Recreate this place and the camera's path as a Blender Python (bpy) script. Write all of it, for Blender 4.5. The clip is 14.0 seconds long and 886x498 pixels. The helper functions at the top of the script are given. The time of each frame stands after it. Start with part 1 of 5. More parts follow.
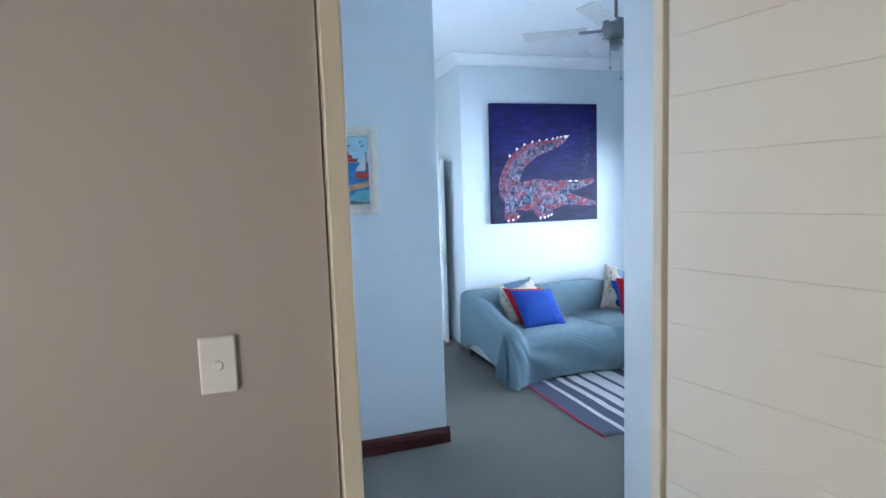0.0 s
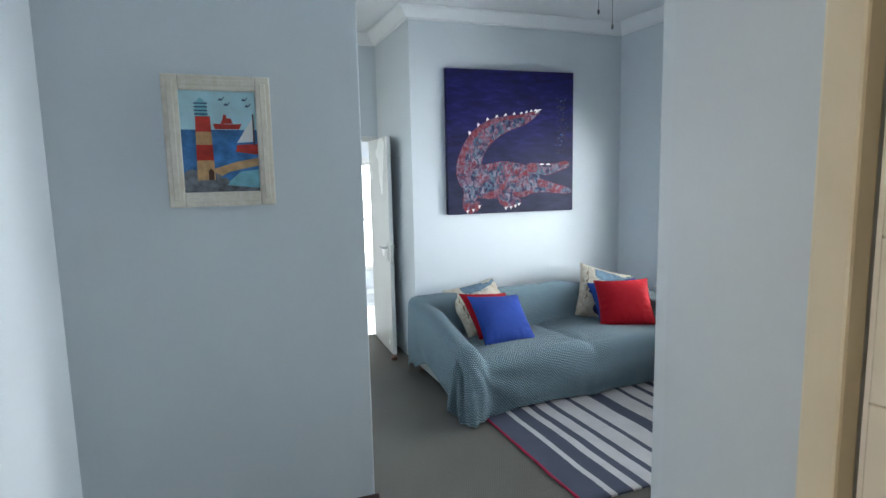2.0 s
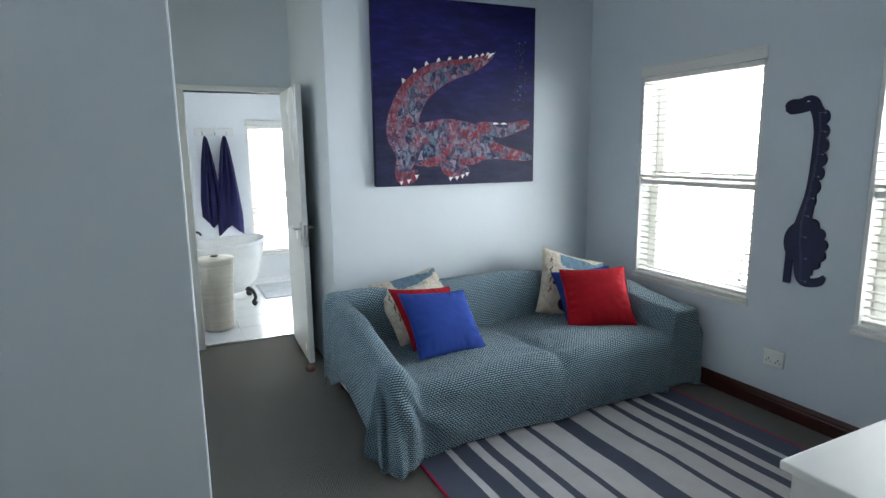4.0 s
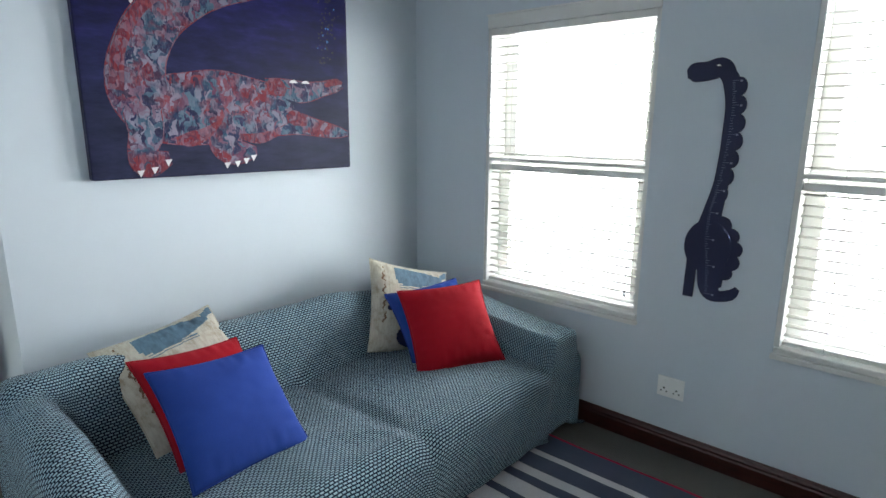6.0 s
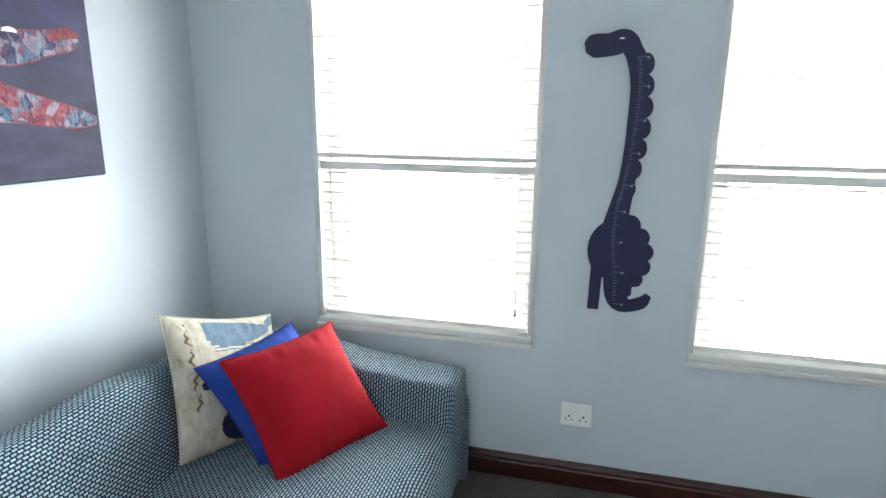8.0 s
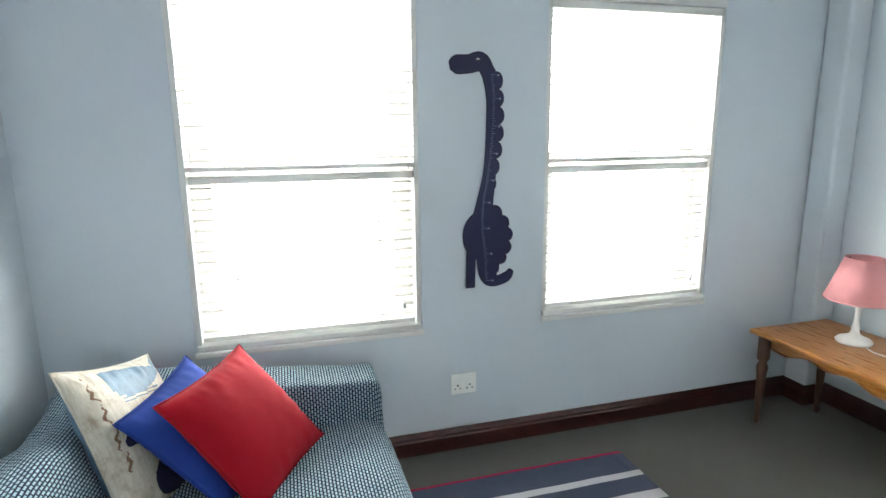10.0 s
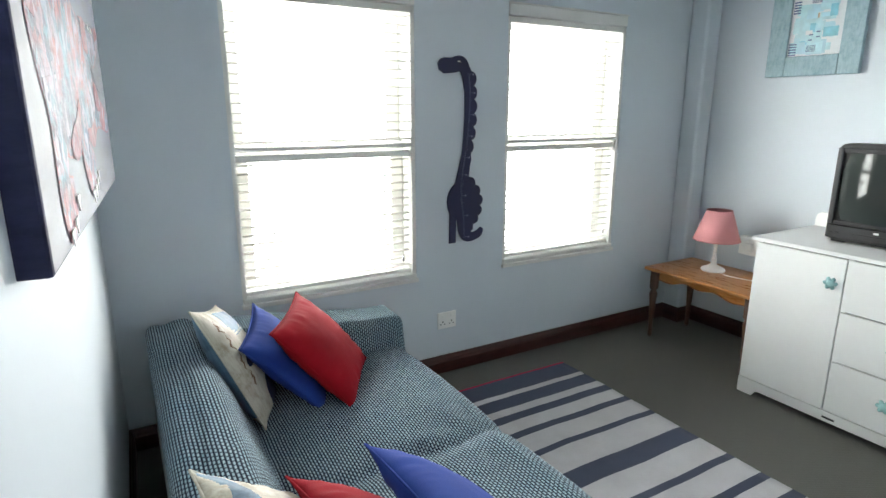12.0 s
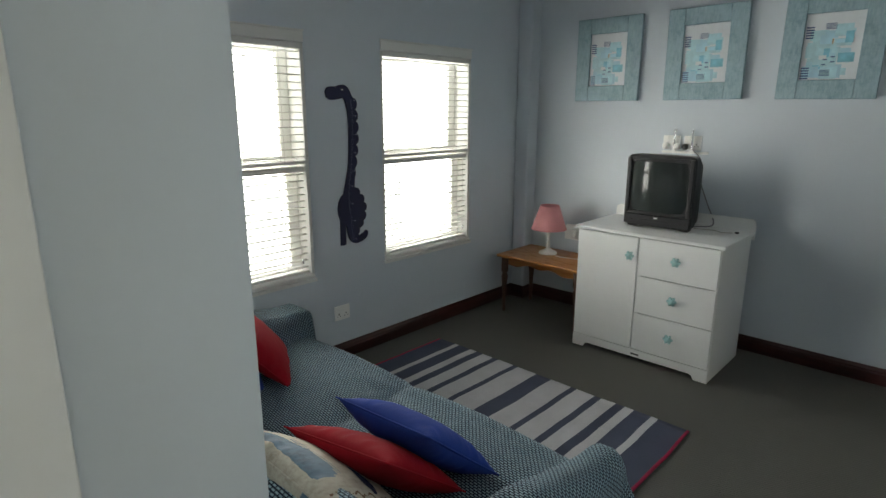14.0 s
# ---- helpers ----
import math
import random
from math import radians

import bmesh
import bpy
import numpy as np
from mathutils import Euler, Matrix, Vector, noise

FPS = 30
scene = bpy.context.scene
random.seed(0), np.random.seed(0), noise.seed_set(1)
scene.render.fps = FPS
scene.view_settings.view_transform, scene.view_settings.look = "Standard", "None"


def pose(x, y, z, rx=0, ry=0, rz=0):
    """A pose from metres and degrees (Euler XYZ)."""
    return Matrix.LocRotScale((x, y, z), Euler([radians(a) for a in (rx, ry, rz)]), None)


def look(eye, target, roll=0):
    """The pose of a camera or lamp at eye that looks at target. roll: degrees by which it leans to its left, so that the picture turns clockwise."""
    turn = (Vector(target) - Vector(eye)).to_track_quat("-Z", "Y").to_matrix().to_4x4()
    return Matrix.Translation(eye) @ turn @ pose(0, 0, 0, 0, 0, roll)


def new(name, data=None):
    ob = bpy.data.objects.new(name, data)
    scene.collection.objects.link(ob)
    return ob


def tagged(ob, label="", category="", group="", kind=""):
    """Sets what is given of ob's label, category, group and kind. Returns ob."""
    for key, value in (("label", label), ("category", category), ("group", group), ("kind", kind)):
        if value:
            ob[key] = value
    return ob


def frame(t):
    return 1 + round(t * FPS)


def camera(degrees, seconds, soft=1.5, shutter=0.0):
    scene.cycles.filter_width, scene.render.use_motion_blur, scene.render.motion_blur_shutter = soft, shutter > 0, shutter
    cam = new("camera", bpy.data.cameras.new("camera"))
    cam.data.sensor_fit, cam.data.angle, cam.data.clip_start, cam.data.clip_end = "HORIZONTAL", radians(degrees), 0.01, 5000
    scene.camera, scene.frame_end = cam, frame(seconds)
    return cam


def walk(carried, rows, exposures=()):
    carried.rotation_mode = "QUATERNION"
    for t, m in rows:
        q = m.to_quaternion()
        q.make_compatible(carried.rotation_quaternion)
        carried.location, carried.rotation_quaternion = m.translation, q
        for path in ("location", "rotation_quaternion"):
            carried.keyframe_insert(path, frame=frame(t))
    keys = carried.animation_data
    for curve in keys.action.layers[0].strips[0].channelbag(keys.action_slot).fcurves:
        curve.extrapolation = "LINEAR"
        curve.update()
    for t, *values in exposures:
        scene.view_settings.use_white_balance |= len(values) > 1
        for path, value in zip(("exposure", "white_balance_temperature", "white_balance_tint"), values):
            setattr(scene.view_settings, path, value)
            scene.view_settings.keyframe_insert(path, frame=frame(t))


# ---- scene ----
cam = camera(76.0, 14.0)
PATH = [
    (0, (0.952, 1.144, 1.712), (1.589, 3.03, 1.512), -1.9),
    (0.5, (1.07, 1.388, 1.695), (1.718, 3.268, 1.485), -1.8),
    (1, (1.162, 1.643, 1.664), (1.83, 3.516, 1.448), -1.8),
    (1.5, (1.284, 1.861, 1.671), (2.004, 3.711, 1.421), -1.3),
    (2, (1.479, 2.074, 1.7), (2.219, 3.914, 1.444), -1.2),
    (2.2, (1.556, 2.14, 1.691), (2.291, 3.983, 1.435), -1.2),
    (4.3, (2.153, 3.203, 1.595), (3.101, 4.924, 1.222), -0.5),
    (4.5, (2.199, 3.339, 1.598), (3.21, 5.019, 1.206), -0.3),
    (5, (2.347, 3.599, 1.585), (3.496, 5.182, 1.17), -0.3),
    (5.5, (2.5, 3.912, 1.605), (3.797, 5.369, 1.164), 0.0),
    (6, (2.651, 4.178, 1.584), (4.111, 5.476, 1.155), 0.4),
    (6.5, (2.797, 4.44, 1.546), (4.419, 5.538, 1.138), 0.5),
    (7, (2.991, 4.626, 1.576), (4.694, 5.576, 1.132), 0.4),
    (7.5, (3.042, 4.835, 1.562), (4.851, 5.556, 1.107), 0.4),
    (8, (3.059, 5.07, 1.56), (4.948, 5.543, 1.102), 0.6),
    (8.5, (3.101, 5.345, 1.533), (5.046, 5.465, 1.083), 0.8),
    (8.7, (3.096, 5.405, 1.515), (5.05, 5.391, 1.091), 0.7),
    (10.8, (2.696, 6.194, 1.541), (4.51, 5.479, 1.095), -0.1),
    (11, (2.66, 6.292, 1.534), (4.455, 5.534, 1.084), 0.2),
    (11.5, (2.574, 6.504, 1.565), (4.32, 5.653, 1.09), -0.1),
    (12, (2.502, 6.688, 1.578), (4.185, 5.718, 1.101), 0.1),
    (12.5, (2.396, 6.875, 1.583), (3.999, 5.777, 1.113), 0.2),
    (13, (2.346, 7.038, 1.639), (3.848, 5.81, 1.155), -0.0),
    (13.5, (2.293, 7.169, 1.67), (3.714, 5.846, 1.189), 0.2),
    (14, (2.229, 7.287, 1.71), (3.56, 5.873, 1.234), 0.1),
]
EXPOSURES = [(0.0, 1.1, 5200, 10), (0.5, 1.05, 5200, 10), (1.0, 1.0, 5450, 10), (2.2, 0.5, 6450, 10), (4.5, 0.12, 6450, 10), (5.5, 0.10, 6450, 10), (6.0, 0.24, 6480, 10), (6.5, 0.40, 6520, 10), (7.0, 0.52, 6550, 10),
             (8.0, 1.03, 6620, 10), (9.0, 1.14, 6720, 10), (11.0, 1.08, 6880, 10), (12.0, 0.60, 6850, 10), (13.0, 0.09, 7050, 10), (14.0, -0.50, 7250, 10)]
walk(cam, [(t, look(eye, target, roll)) for t, eye, target, roll in PATH], EXPOSURES)

# ---- light ----
world = bpy.data.worlds.new("world")
scene.world = world
world.use_nodes = True
_nt = world.node_tree
_bg = _nt.nodes["Background"]
_sky = _nt.nodes.new("ShaderNodeTexSky")
_sky.sky_type = "NISHITA"
_sky.sun_disc = False
_sky.sun_elevation = radians(48)
_sky.sun_rotation = radians(150)
_nt.links.new(_sky.outputs[0], _bg.inputs[0])
_bg.inputs[1].default_value = 0.12


def lamp(name, kind, energy, m, colour=(1, 1, 1), size=None, angle=None):
    d = bpy.data.lights.new(name, kind)
    d.energy, d.color = energy, colour
    if size:
        d.shape, d.size, d.size_y = "RECTANGLE", size[0], size[1]
    if angle is not None:
        d.angle = radians(angle)
    ob = new(name, d)
    ob.matrix_world = m
    return ob


lamp("sun", "SUN", 1.5, look((-4, -12, 14), (0, 0, 0)), (1.0, 0.96, 0.9), angle=10)
# sky light standing in the openings of both room windows and the bathroom window
DAY = (0.93, 0.97, 1.0)
lamp("sky_window_1", "AREA", 72, look((5.53, 5.73, 1.39), (4.6, 5.73, 1.37)), DAY, (0.94, 1.52))
lamp("sky_window_2", "AREA", 72, look((5.53, 4.165, 1.39), (4.6, 4.165, 1.37)), DAY, (0.92, 1.52))
lamp("sky_bathroom", "AREA", 280, look((3.55, 10.68, 1.2), (3.55, 9.0, 1.15)), DAY, (1.4, 2.1))
# added for the light that reaches the passage from the left; its window is unseen
lamp("sky_recess", "AREA", 5.5, look((1.02, 7.49, 1.5), (2.4, 7.49, 1.35)), (1.0, 0.95, 0.76), (0.60, 1.3))
# warm fill added to brighten the hall, set in an unseen window
lamp("fill_hall", "AREA", 17.5, look((-0.95, 0.9, 1.55), (1.0, 0.9, 1.45)), (1.0, 0.80, 0.58), (1.0, 1.2))


# ---- materials ----
class Mat:
    """A small builder for node materials."""

    def __init__(self, name, rough=0.6, metal=0.0, spec=0.5):
        self.m = bpy.data.materials.new(name)
        self.m.use_nodes = True
        self.nt = self.m.node_tree
        self.b = self.nt.nodes["Principled BSDF"]
        self.b.inputs["Roughness"].default_value = rough
        self.b.inputs["Metallic"].default_value = metal
        self.b.inputs["Specular IOR Level"].default_value = spec

    def n(self, kind):
        return self.nt.nodes.new(kind)

    def l(self, a, b):
        self.nt.links.new(a, b)

    def coord(self, scale=(1, 1, 1), rot=(0, 0, 0), out="Object"):
        tc = self.n("ShaderNodeTexCoord")
        mp = self.n("ShaderNodeMapping")
        mp.inputs["Scale"].default_value = scale
        mp.inputs["Rotation"].default_value = [radians(a) for a in rot]
        self.l(tc.outputs[out], mp.inputs["Vector"])
        return mp.outputs[0]

    def noise(self, vec, scale, detail=4, rough=0.55):
        nd = self.n("ShaderNodeTexNoise")
        nd.inputs["Scale"].default_value = scale
        nd.inputs["Detail"].default_value = detail
        nd.inputs["Roughness"].default_value = rough
        self.l(vec, nd.inputs["Vector"])
        return nd.outputs["Fac"]

    def ramp(self, fac, stops, interp="LINEAR"):
        nd = self.n("ShaderNodeValToRGB")
        nd.color_ramp.interpolation = interp
        el = nd.color_ramp.elements
        while len(el) < len(stops):
            el.new(0.5)
        for e, (p, c) in zip(el, stops):
            e.position, e.color = p, (*c, 1)
        self.l(fac, nd.inputs[0])
        return nd.outputs[0]

    def mix(self, fac, a, b, blend="MIX"):
        nd = self.n("ShaderNodeMix")
        nd.data_type, nd.blend_type = "RGBA", blend
        for sock, v in ((nd.inputs[0], fac), (nd.inputs[6], a), (nd.inputs[7], b)):
            if isinstance(v, (int, float)):
                sock.default_value = v
            elif isinstance(v, tuple):
                sock.default_value = (*v, 1)
            else:
                self.l(v, sock)
        return nd.outputs[2]

    def math(self, op, a, b=0.0):
        nd = self.n("ShaderNodeMath")
        nd.operation = op
        for sock, v in zip(nd.inputs, (a, b)):
            if isinstance(v, (int, float)):
                sock.default_value = v
            else:
                self.l(v, sock)
        return nd.outputs[0]

    def colour(self, c):
        if isinstance(c, tuple):
            self.b.inputs["Base Color"].default_value = (*c, 1)
        else:
            self.l(c, self.b.inputs["Base Color"])
        return self

    def bump(self, h, strength=0.2, dist=0.002):
        nd = self.n("ShaderNodeBump")
        nd.inputs["Strength"].default_value = strength
        nd.inputs["Distance"].default_value = dist
        self.l(h, nd.inputs["Height"])
        self.l(nd.outputs[0], self.b.inputs["Normal"])
        return self

    def rough(self, fac, lo, hi):
        nd = self.n("ShaderNodeMapRange")
        nd.inputs["To Min"].default_value, nd.inputs["To Max"].default_value = lo, hi
        self.l(fac, nd.inputs[0])
        self.l(nd.outputs[0], self.b.inputs["Roughness"])
        return self


def shade(c, k):
    return tuple(min(1, x * k) for x in c)


def painted(name, c, rough=0.6, var=0.06, bump=0.15, scale=60, spec=0.4):
    """Painted plaster or wood: soft patches, fine roller grain."""
    m = Mat(name, rough, spec=spec)
    v = m.coord()
    big = m.noise(v, 1.3, 3)
    fine = m.noise(v, scale, 5)
    col = m.ramp(big, [(0.3, shade(c, 1 - var)), (0.7, shade(c, 1 + var * 0.5))])
    col = m.mix(0.25, col, m.ramp(fine, [(0.35, shade(c, 1 - var)), (0.65, c)]))
    return m.colour(col).bump(fine, bump, 0.0012).rough(big, rough - 0.06, rough + 0.08).m


def plain(name, c, rough=0.5, metal=0.0, var=0.08, scale=25, bump=0.05):
    m = Mat(name, rough, metal)
    v = m.coord()
    f = m.noise(v, scale, 4)
    return m.colour(m.ramp(f, [(0.3, shade(c, 1 - var)), (0.7, shade(c, 1 + var))])).bump(f, bump, 0.001).m


def wooden(name, dark, light, along=(1, 12, 12), rough=0.4, bump=0.15):
    m = Mat(name, rough)
    v = m.coord(along)
    f = m.noise(v, 4, 6, 0.65)
    g = m.noise(v, 22, 4, 0.6)
    col = m.mix(0.35, m.ramp(f, [(0.3, dark), (0.7, light)]), m.ramp(g, [(0.35, dark), (0.65, light)]))
    return m.colour(col).bump(g, bump, 0.0008).rough(f, rough - 0.08, rough + 0.1).m


def fabric(name, c, rough=0.9, scale=900):
    m = Mat(name, rough, spec=0.25)
    v = m.coord()
    f = m.noise(v, 6, 3)
    w = m.noise(v, scale, 2)
    col = m.mix(0.4, m.ramp(f, [(0.3, shade(c, 0.86)), (0.7, shade(c, 1.1))]), m.ramp(w, [(0.3, shade(c, 0.75)), (0.7, shade(c, 1.2))]))
    m.b.inputs["Sheen Weight"].default_value = 0.0
    return m.colour(col).bump(w, 0.25, 0.0008).m


def carpet_material():
    m = Mat("carpet", 0.95, spec=0.1)
    v = m.coord()
    big = m.noise(v, 1.2, 4)
    tuft = m.noise(v, 260, 3, 0.7)
    rib = m.n("ShaderNodeTexWave")
    rib.wave_type, rib.bands_direction = "BANDS", "X"
    rib.inputs["Scale"].default_value = 26
    rib.inputs["Distortion"].default_value = 1.2
    rib.inputs["Detail"].default_value = 2
    rib.inputs["Detail Scale"].default_value = 6
    m.l(m.coord(rot=(0, 0, 28)), rib.inputs["Vector"])
    c1, c2 = (0.085, 0.083, 0.074), (0.174, 0.170, 0.154)
    col = m.mix(0.22, m.ramp(tuft, [(0.3, c1), (0.7, c2)]), m.ramp(rib.outputs["Fac"], [(0.1, c1), (0.8, c2)]))
    col = m.mix(m.math("MULTIPLY", big, 0.25), col, shade(c1, 0.8))
    h = m.math("ADD", tuft, m.math("MULTIPLY", rib.outputs["Fac"], 0.4))
    return m.colour(col).bump(h, 0.6, 0.004).m


def throw_material():
    """Woven throw: pale grains in offset rows on navy and teal."""
    m = Mat("woven_throw", 0.92, spec=0.2)
    tc = m.n("ShaderNodeTexCoord")
    wob = m.n("ShaderNodeTexNoise")
    wob.inputs["Scale"].default_value = 9
    m.l(tc.outputs["Object"], wob.inputs["Vector"])
    uv = m.mix(0.006, tc.outputs["UV"], wob.outputs["Color"], "ADD")
    br = m.n("ShaderNodeTexBrick")
    br.offset, br.squash = 0.5, 1.0
    br.inputs["Scale"].default_value = 1.0
    br.inputs["Brick Width"].default_value = 0.0192
    br.inputs["Row Height"].default_value = 0.0110
    br.inputs["Mortar Size"].default_value = 0.0036
    br.inputs["Mortar Smooth"].default_value = 0.6
    br.inputs["Bias"].default_value = 0.0
    br.inputs["Color1"].default_value = (0.43, 0.57, 0.62, 1)
    br.inputs["Color2"].default_value = (0.31, 0.46, 0.53, 1)
    br.inputs["Mortar"].default_value = (0.002, 0.010, 0.030, 1)
    m.l(uv, br.inputs["Vector"])
    f = m.noise(m.coord(), 700, 2)
    big = m.noise(m.coord(), 2.5, 3)
    col = m.mix(0.12, br.outputs["Color"], m.ramp(f, [(0.3, (0.02, 0.05, 0.08)), (0.7, (0.42, 0.50, 0.52))]), "OVERLAY")
    col = m.mix(m.math("MULTIPLY", big, 0.08), col, (0.02, 0.09, 0.12))
    inv = m.math("SUBTRACT", 1.0, br.outputs["Fac"])
    m.b.inputs["Sheen Weight"].default_value = 0.1
    return m.colour(col).bump(inv, 0.6, 0.003).m


def reptile_material(name="reptile_paint", bias=0.0):
    """Impasto paint in red, white, teal and navy dabs."""
    m = Mat(name, 0.6, spec=0.2)
    v = m.coord((1, 1, 1))
    warp = m.n("ShaderNodeTexNoise")
    warp.inputs["Scale"].default_value = 22
    m.l(v, warp.inputs["Vector"])
    vv = m.mix(0.10, v, warp.outputs["Color"], "ADD")
    def dabs(scale, rot, stops):
        vo = m.n("ShaderNodeTexVoronoi")
        vo.inputs["Scale"].default_value = 1.0
        mp = m.n("ShaderNodeMapping")
        mp.inputs["Scale"].default_value = scale
        mp.inputs["Rotation"].default_value = (0, radians(rot), 0)
        m.l(vv, mp.inputs["Vector"])
        m.l(mp.outputs[0], vo.inputs["Vector"])
        one = m.n("ShaderNodeSeparateColor")
        m.l(vo.outputs["Color"], one.inputs[0])
        return m.ramp(one.outputs[0], stops), one.outputs[1], vo.outputs["Distance"]
    navy, teal, red, wine, pale = (0.010, 0.012, 0.060), (0.026, 0.12, 0.19), (0.36, 0.020, 0.022), (0.16, 0.012, 0.035), (0.40, 0.38, 0.45)
    zone = m.noise(v, 6.0, 4, 0.6)
    warm, pick, d1 = dabs((46, 1, 30), 14, [(0.0, wine), (0.24, red), (0.42, (0.40, 0.10, 0.12)), (0.58, navy), (0.74, pale), (1.0, (0.34, 0.16, 0.22))])
    cool, pick2, d2 = dabs((52, 1, 26), -18, [(0.0, navy), (0.26, (0.020, 0.030, 0.11)), (0.44, teal), (0.60, (0.13, 0.26, 0.33)), (0.76, pale), (0.90, (0.22, 0.06, 0.12)), (1.0, (0.40, 0.42, 0.50))])
    col = m.mix(m.ramp(zone, [(0.47 - bias, (0, 0, 0)), (0.58 - bias, (1, 1, 1))]), cool, warm)
    if bias:
        col = m.mix(0.55, col, m.ramp(m.noise(m.coord((30, 8, 12)), 2.0, 5, 0.6), [(0.35, wine), (0.55, red), (0.75, (0.46, 0.10, 0.06))]))
    smear = m.n("ShaderNodeTexNoise")
    smear.inputs["Scale"].default_value = 34
    smear.inputs["Detail"].default_value = 5
    m.l(v, smear.inputs["Vector"])
    col = m.mix(0.18, col, m.ramp(smear.outputs["Fac"], [(0.35, (0.03, 0.04, 0.10)), (0.5, (0.10, 0.09, 0.15)), (0.68, (0.34, 0.31, 0.38))]))
    streak = m.noise(m.coord((120, 8, 22)), 2.2, 6, 0.65)
    col = m.mix(m.ramp(streak, [(0.57, (0, 0, 0)), (0.67, (0.7, 0.7, 0.7))]), col, (0.36, 0.34, 0.41))
    drip = m.noise(m.coord((60, 8, 9)), 3.1, 4, 0.6)
    col = m.mix(m.ramp(drip, [(0.57, (0, 0, 0)), (0.66, (0.75, 0.75, 0.75))]), col, navy)
    col = m.mix(1.0, col, (0.66, 0.62, 0.66), "MULTIPLY")
    return m.colour(col).bump(m.noise(v, 90, 4), 0.5, 0.003).m


def canvas_material():
    m = Mat("painted_canvas", 0.5, spec=0.22)
    v = m.coord((1, 1, 1))
    f = m.noise(m.coord((2, 2, 7)), 3, 6, 0.65)
    up = m.n("ShaderNodeSeparateXYZ")
    m.l(v, up.inputs[0])
    dark = m.ramp(f, [(0.3, (0.004, 0.004, 0.036)), (0.55, (0.008, 0.007, 0.085)), (0.78, (0.022, 0.019, 0.17))])
    low = m.ramp(f, [(0.3, (0.007, 0.008, 0.032)), (0.7, (0.022, 0.026, 0.070))])
    col = m.mix(m.ramp(up.outputs[2], [(0.25, (1, 1, 1)), (0.85, (0, 0, 0))]), dark, low)
    return m.colour(col).bump(m.noise(v, 70, 5), 0.2, 0.0015).m


def distressed(name, base, over):
    m = Mat(name, 0.65)
    v = m.coord((3, 3, 3))
    f = m.noise(v, 5, 7, 0.7)
    g = m.noise(m.coord((9, 9, 2)), 9, 5, 0.6)
    col = m.ramp(f, [(0.35, base), (0.5, over), (0.68, shade(over, 1.15))])
    return m.colour(m.mix(0.4, col, m.ramp(g, [(0.4, base), (0.6, over)]))).bump(g, 0.3, 0.0015).m


def glass_material():
    m = Mat("window_glass", 0.02)
    m.b.inputs["Transmission Weight"].default_value = 1.0
    m.b.inputs["IOR"].default_value = 1.45
    return m.colour((0.95, 0.98, 0.97)).m


WALL = painted("wall_paint", (0.60, 0.655, 0.695), 0.62, 0.03)
HALL = painted("hall_paint", (0.47, 0.435, 0.40), 0.5, 0.04)
BATHWALL = painted("bathroom_paint", (0.78, 0.80, 0.82), 0.5, 0.03)
CEIL = painted("ceiling_paint", (0.80, 0.82, 0.84), 0.75, 0.02)
GLOSS = painted("white_gloss", (0.74, 0.75, 0.74), 0.25, 0.03, 0.06, 30)
CREAM = painted("cream_gloss", (0.74, 0.68, 0.54), 0.35, 0.06, 0.2, 40)
DOORW = painted("door_white", (0.80, 0.77, 0.70), 0.18, 0.03, 0.05, 20)
FRAMEW = painted("window_white", (0.74, 0.735, 0.70), 0.4, 0.06, 0.15, 35)
# slats are white like the rails; shade is put into their colour
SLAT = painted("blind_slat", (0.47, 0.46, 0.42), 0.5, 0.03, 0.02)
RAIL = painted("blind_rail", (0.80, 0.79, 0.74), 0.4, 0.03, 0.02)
SKIRT = wooden("mahogany", (0.024, 0.005, 0.005), (0.068, 0.013, 0.010), (1, 1, 8), 0.32)
CARPET = carpet_material()
TILE = painted("bathroom_tile", (0.78, 0.80, 0.80), 0.18, 0.03, 0.03)
THROW = throw_material()
SOFA = fabric("sofa_fabric", (0.55, 0.56, 0.56))
REDF = fabric("red_cotton", (0.33, 0.003, 0.012))
BLUEF = fabric("blue_cotton", (0.018, 0.052, 0.270))
NAVYF = fabric("navy_cotton", (0.018, 0.018, 0.075))
CREAMF = distressed("cream_linen", (0.33, 0.265, 0.185), (0.55, 0.52, 0.43))
WHALEF = distressed("whale_print", (0.045, 0.085, 0.135), (0.095, 0.18, 0.25))
WHALED = fabric("whale_print_dark", (0.022, 0.028, 0.075))
RUGW = fabric("rug_white", (0.50, 0.49, 0.505), scale=350)
RUGB = fabric("rug_slate", (0.068, 0.078, 0.118), scale=350)
RUGR = fabric("rug_red", (0.42, 0.02, 0.07), scale=350)
CHESTW = painted("chest_paint", (0.84, 0.85, 0.83), 0.4, 0.04, 0.1, 30)
TEAL = plain("glass_knob", (0.36, 0.60, 0.59), 0.12)
CHROME = plain("brushed_chrome", (0.60, 0.60, 0.60), 0.25, 1.0, 0.04)
TVBLACK = plain("tv_plastic", (0.011, 0.011, 0.012), 0.45, 0, 0.1, 120, 0.15)
TVDARK = plain("dark_gap", (0.006, 0.006, 0.006), 0.6)
SCREEN = plain("tv_glass", (0.028, 0.034, 0.032), 0.06, 0, 0.02)
PLASTIC = plain("white_plastic", (0.86, 0.86, 0.83), 0.35, 0, 0.03)
PINK = fabric("pink_shade", (0.60, 0.26, 0.27))
LAMPW = plain("lamp_white", (0.74, 0.73, 0.70), 0.3, 0, 0.05)
PINE = wooden("honey_pine", (0.24, 0.088, 0.018), (0.46, 0.19, 0.045), (1.5, 14, 14), 0.28)
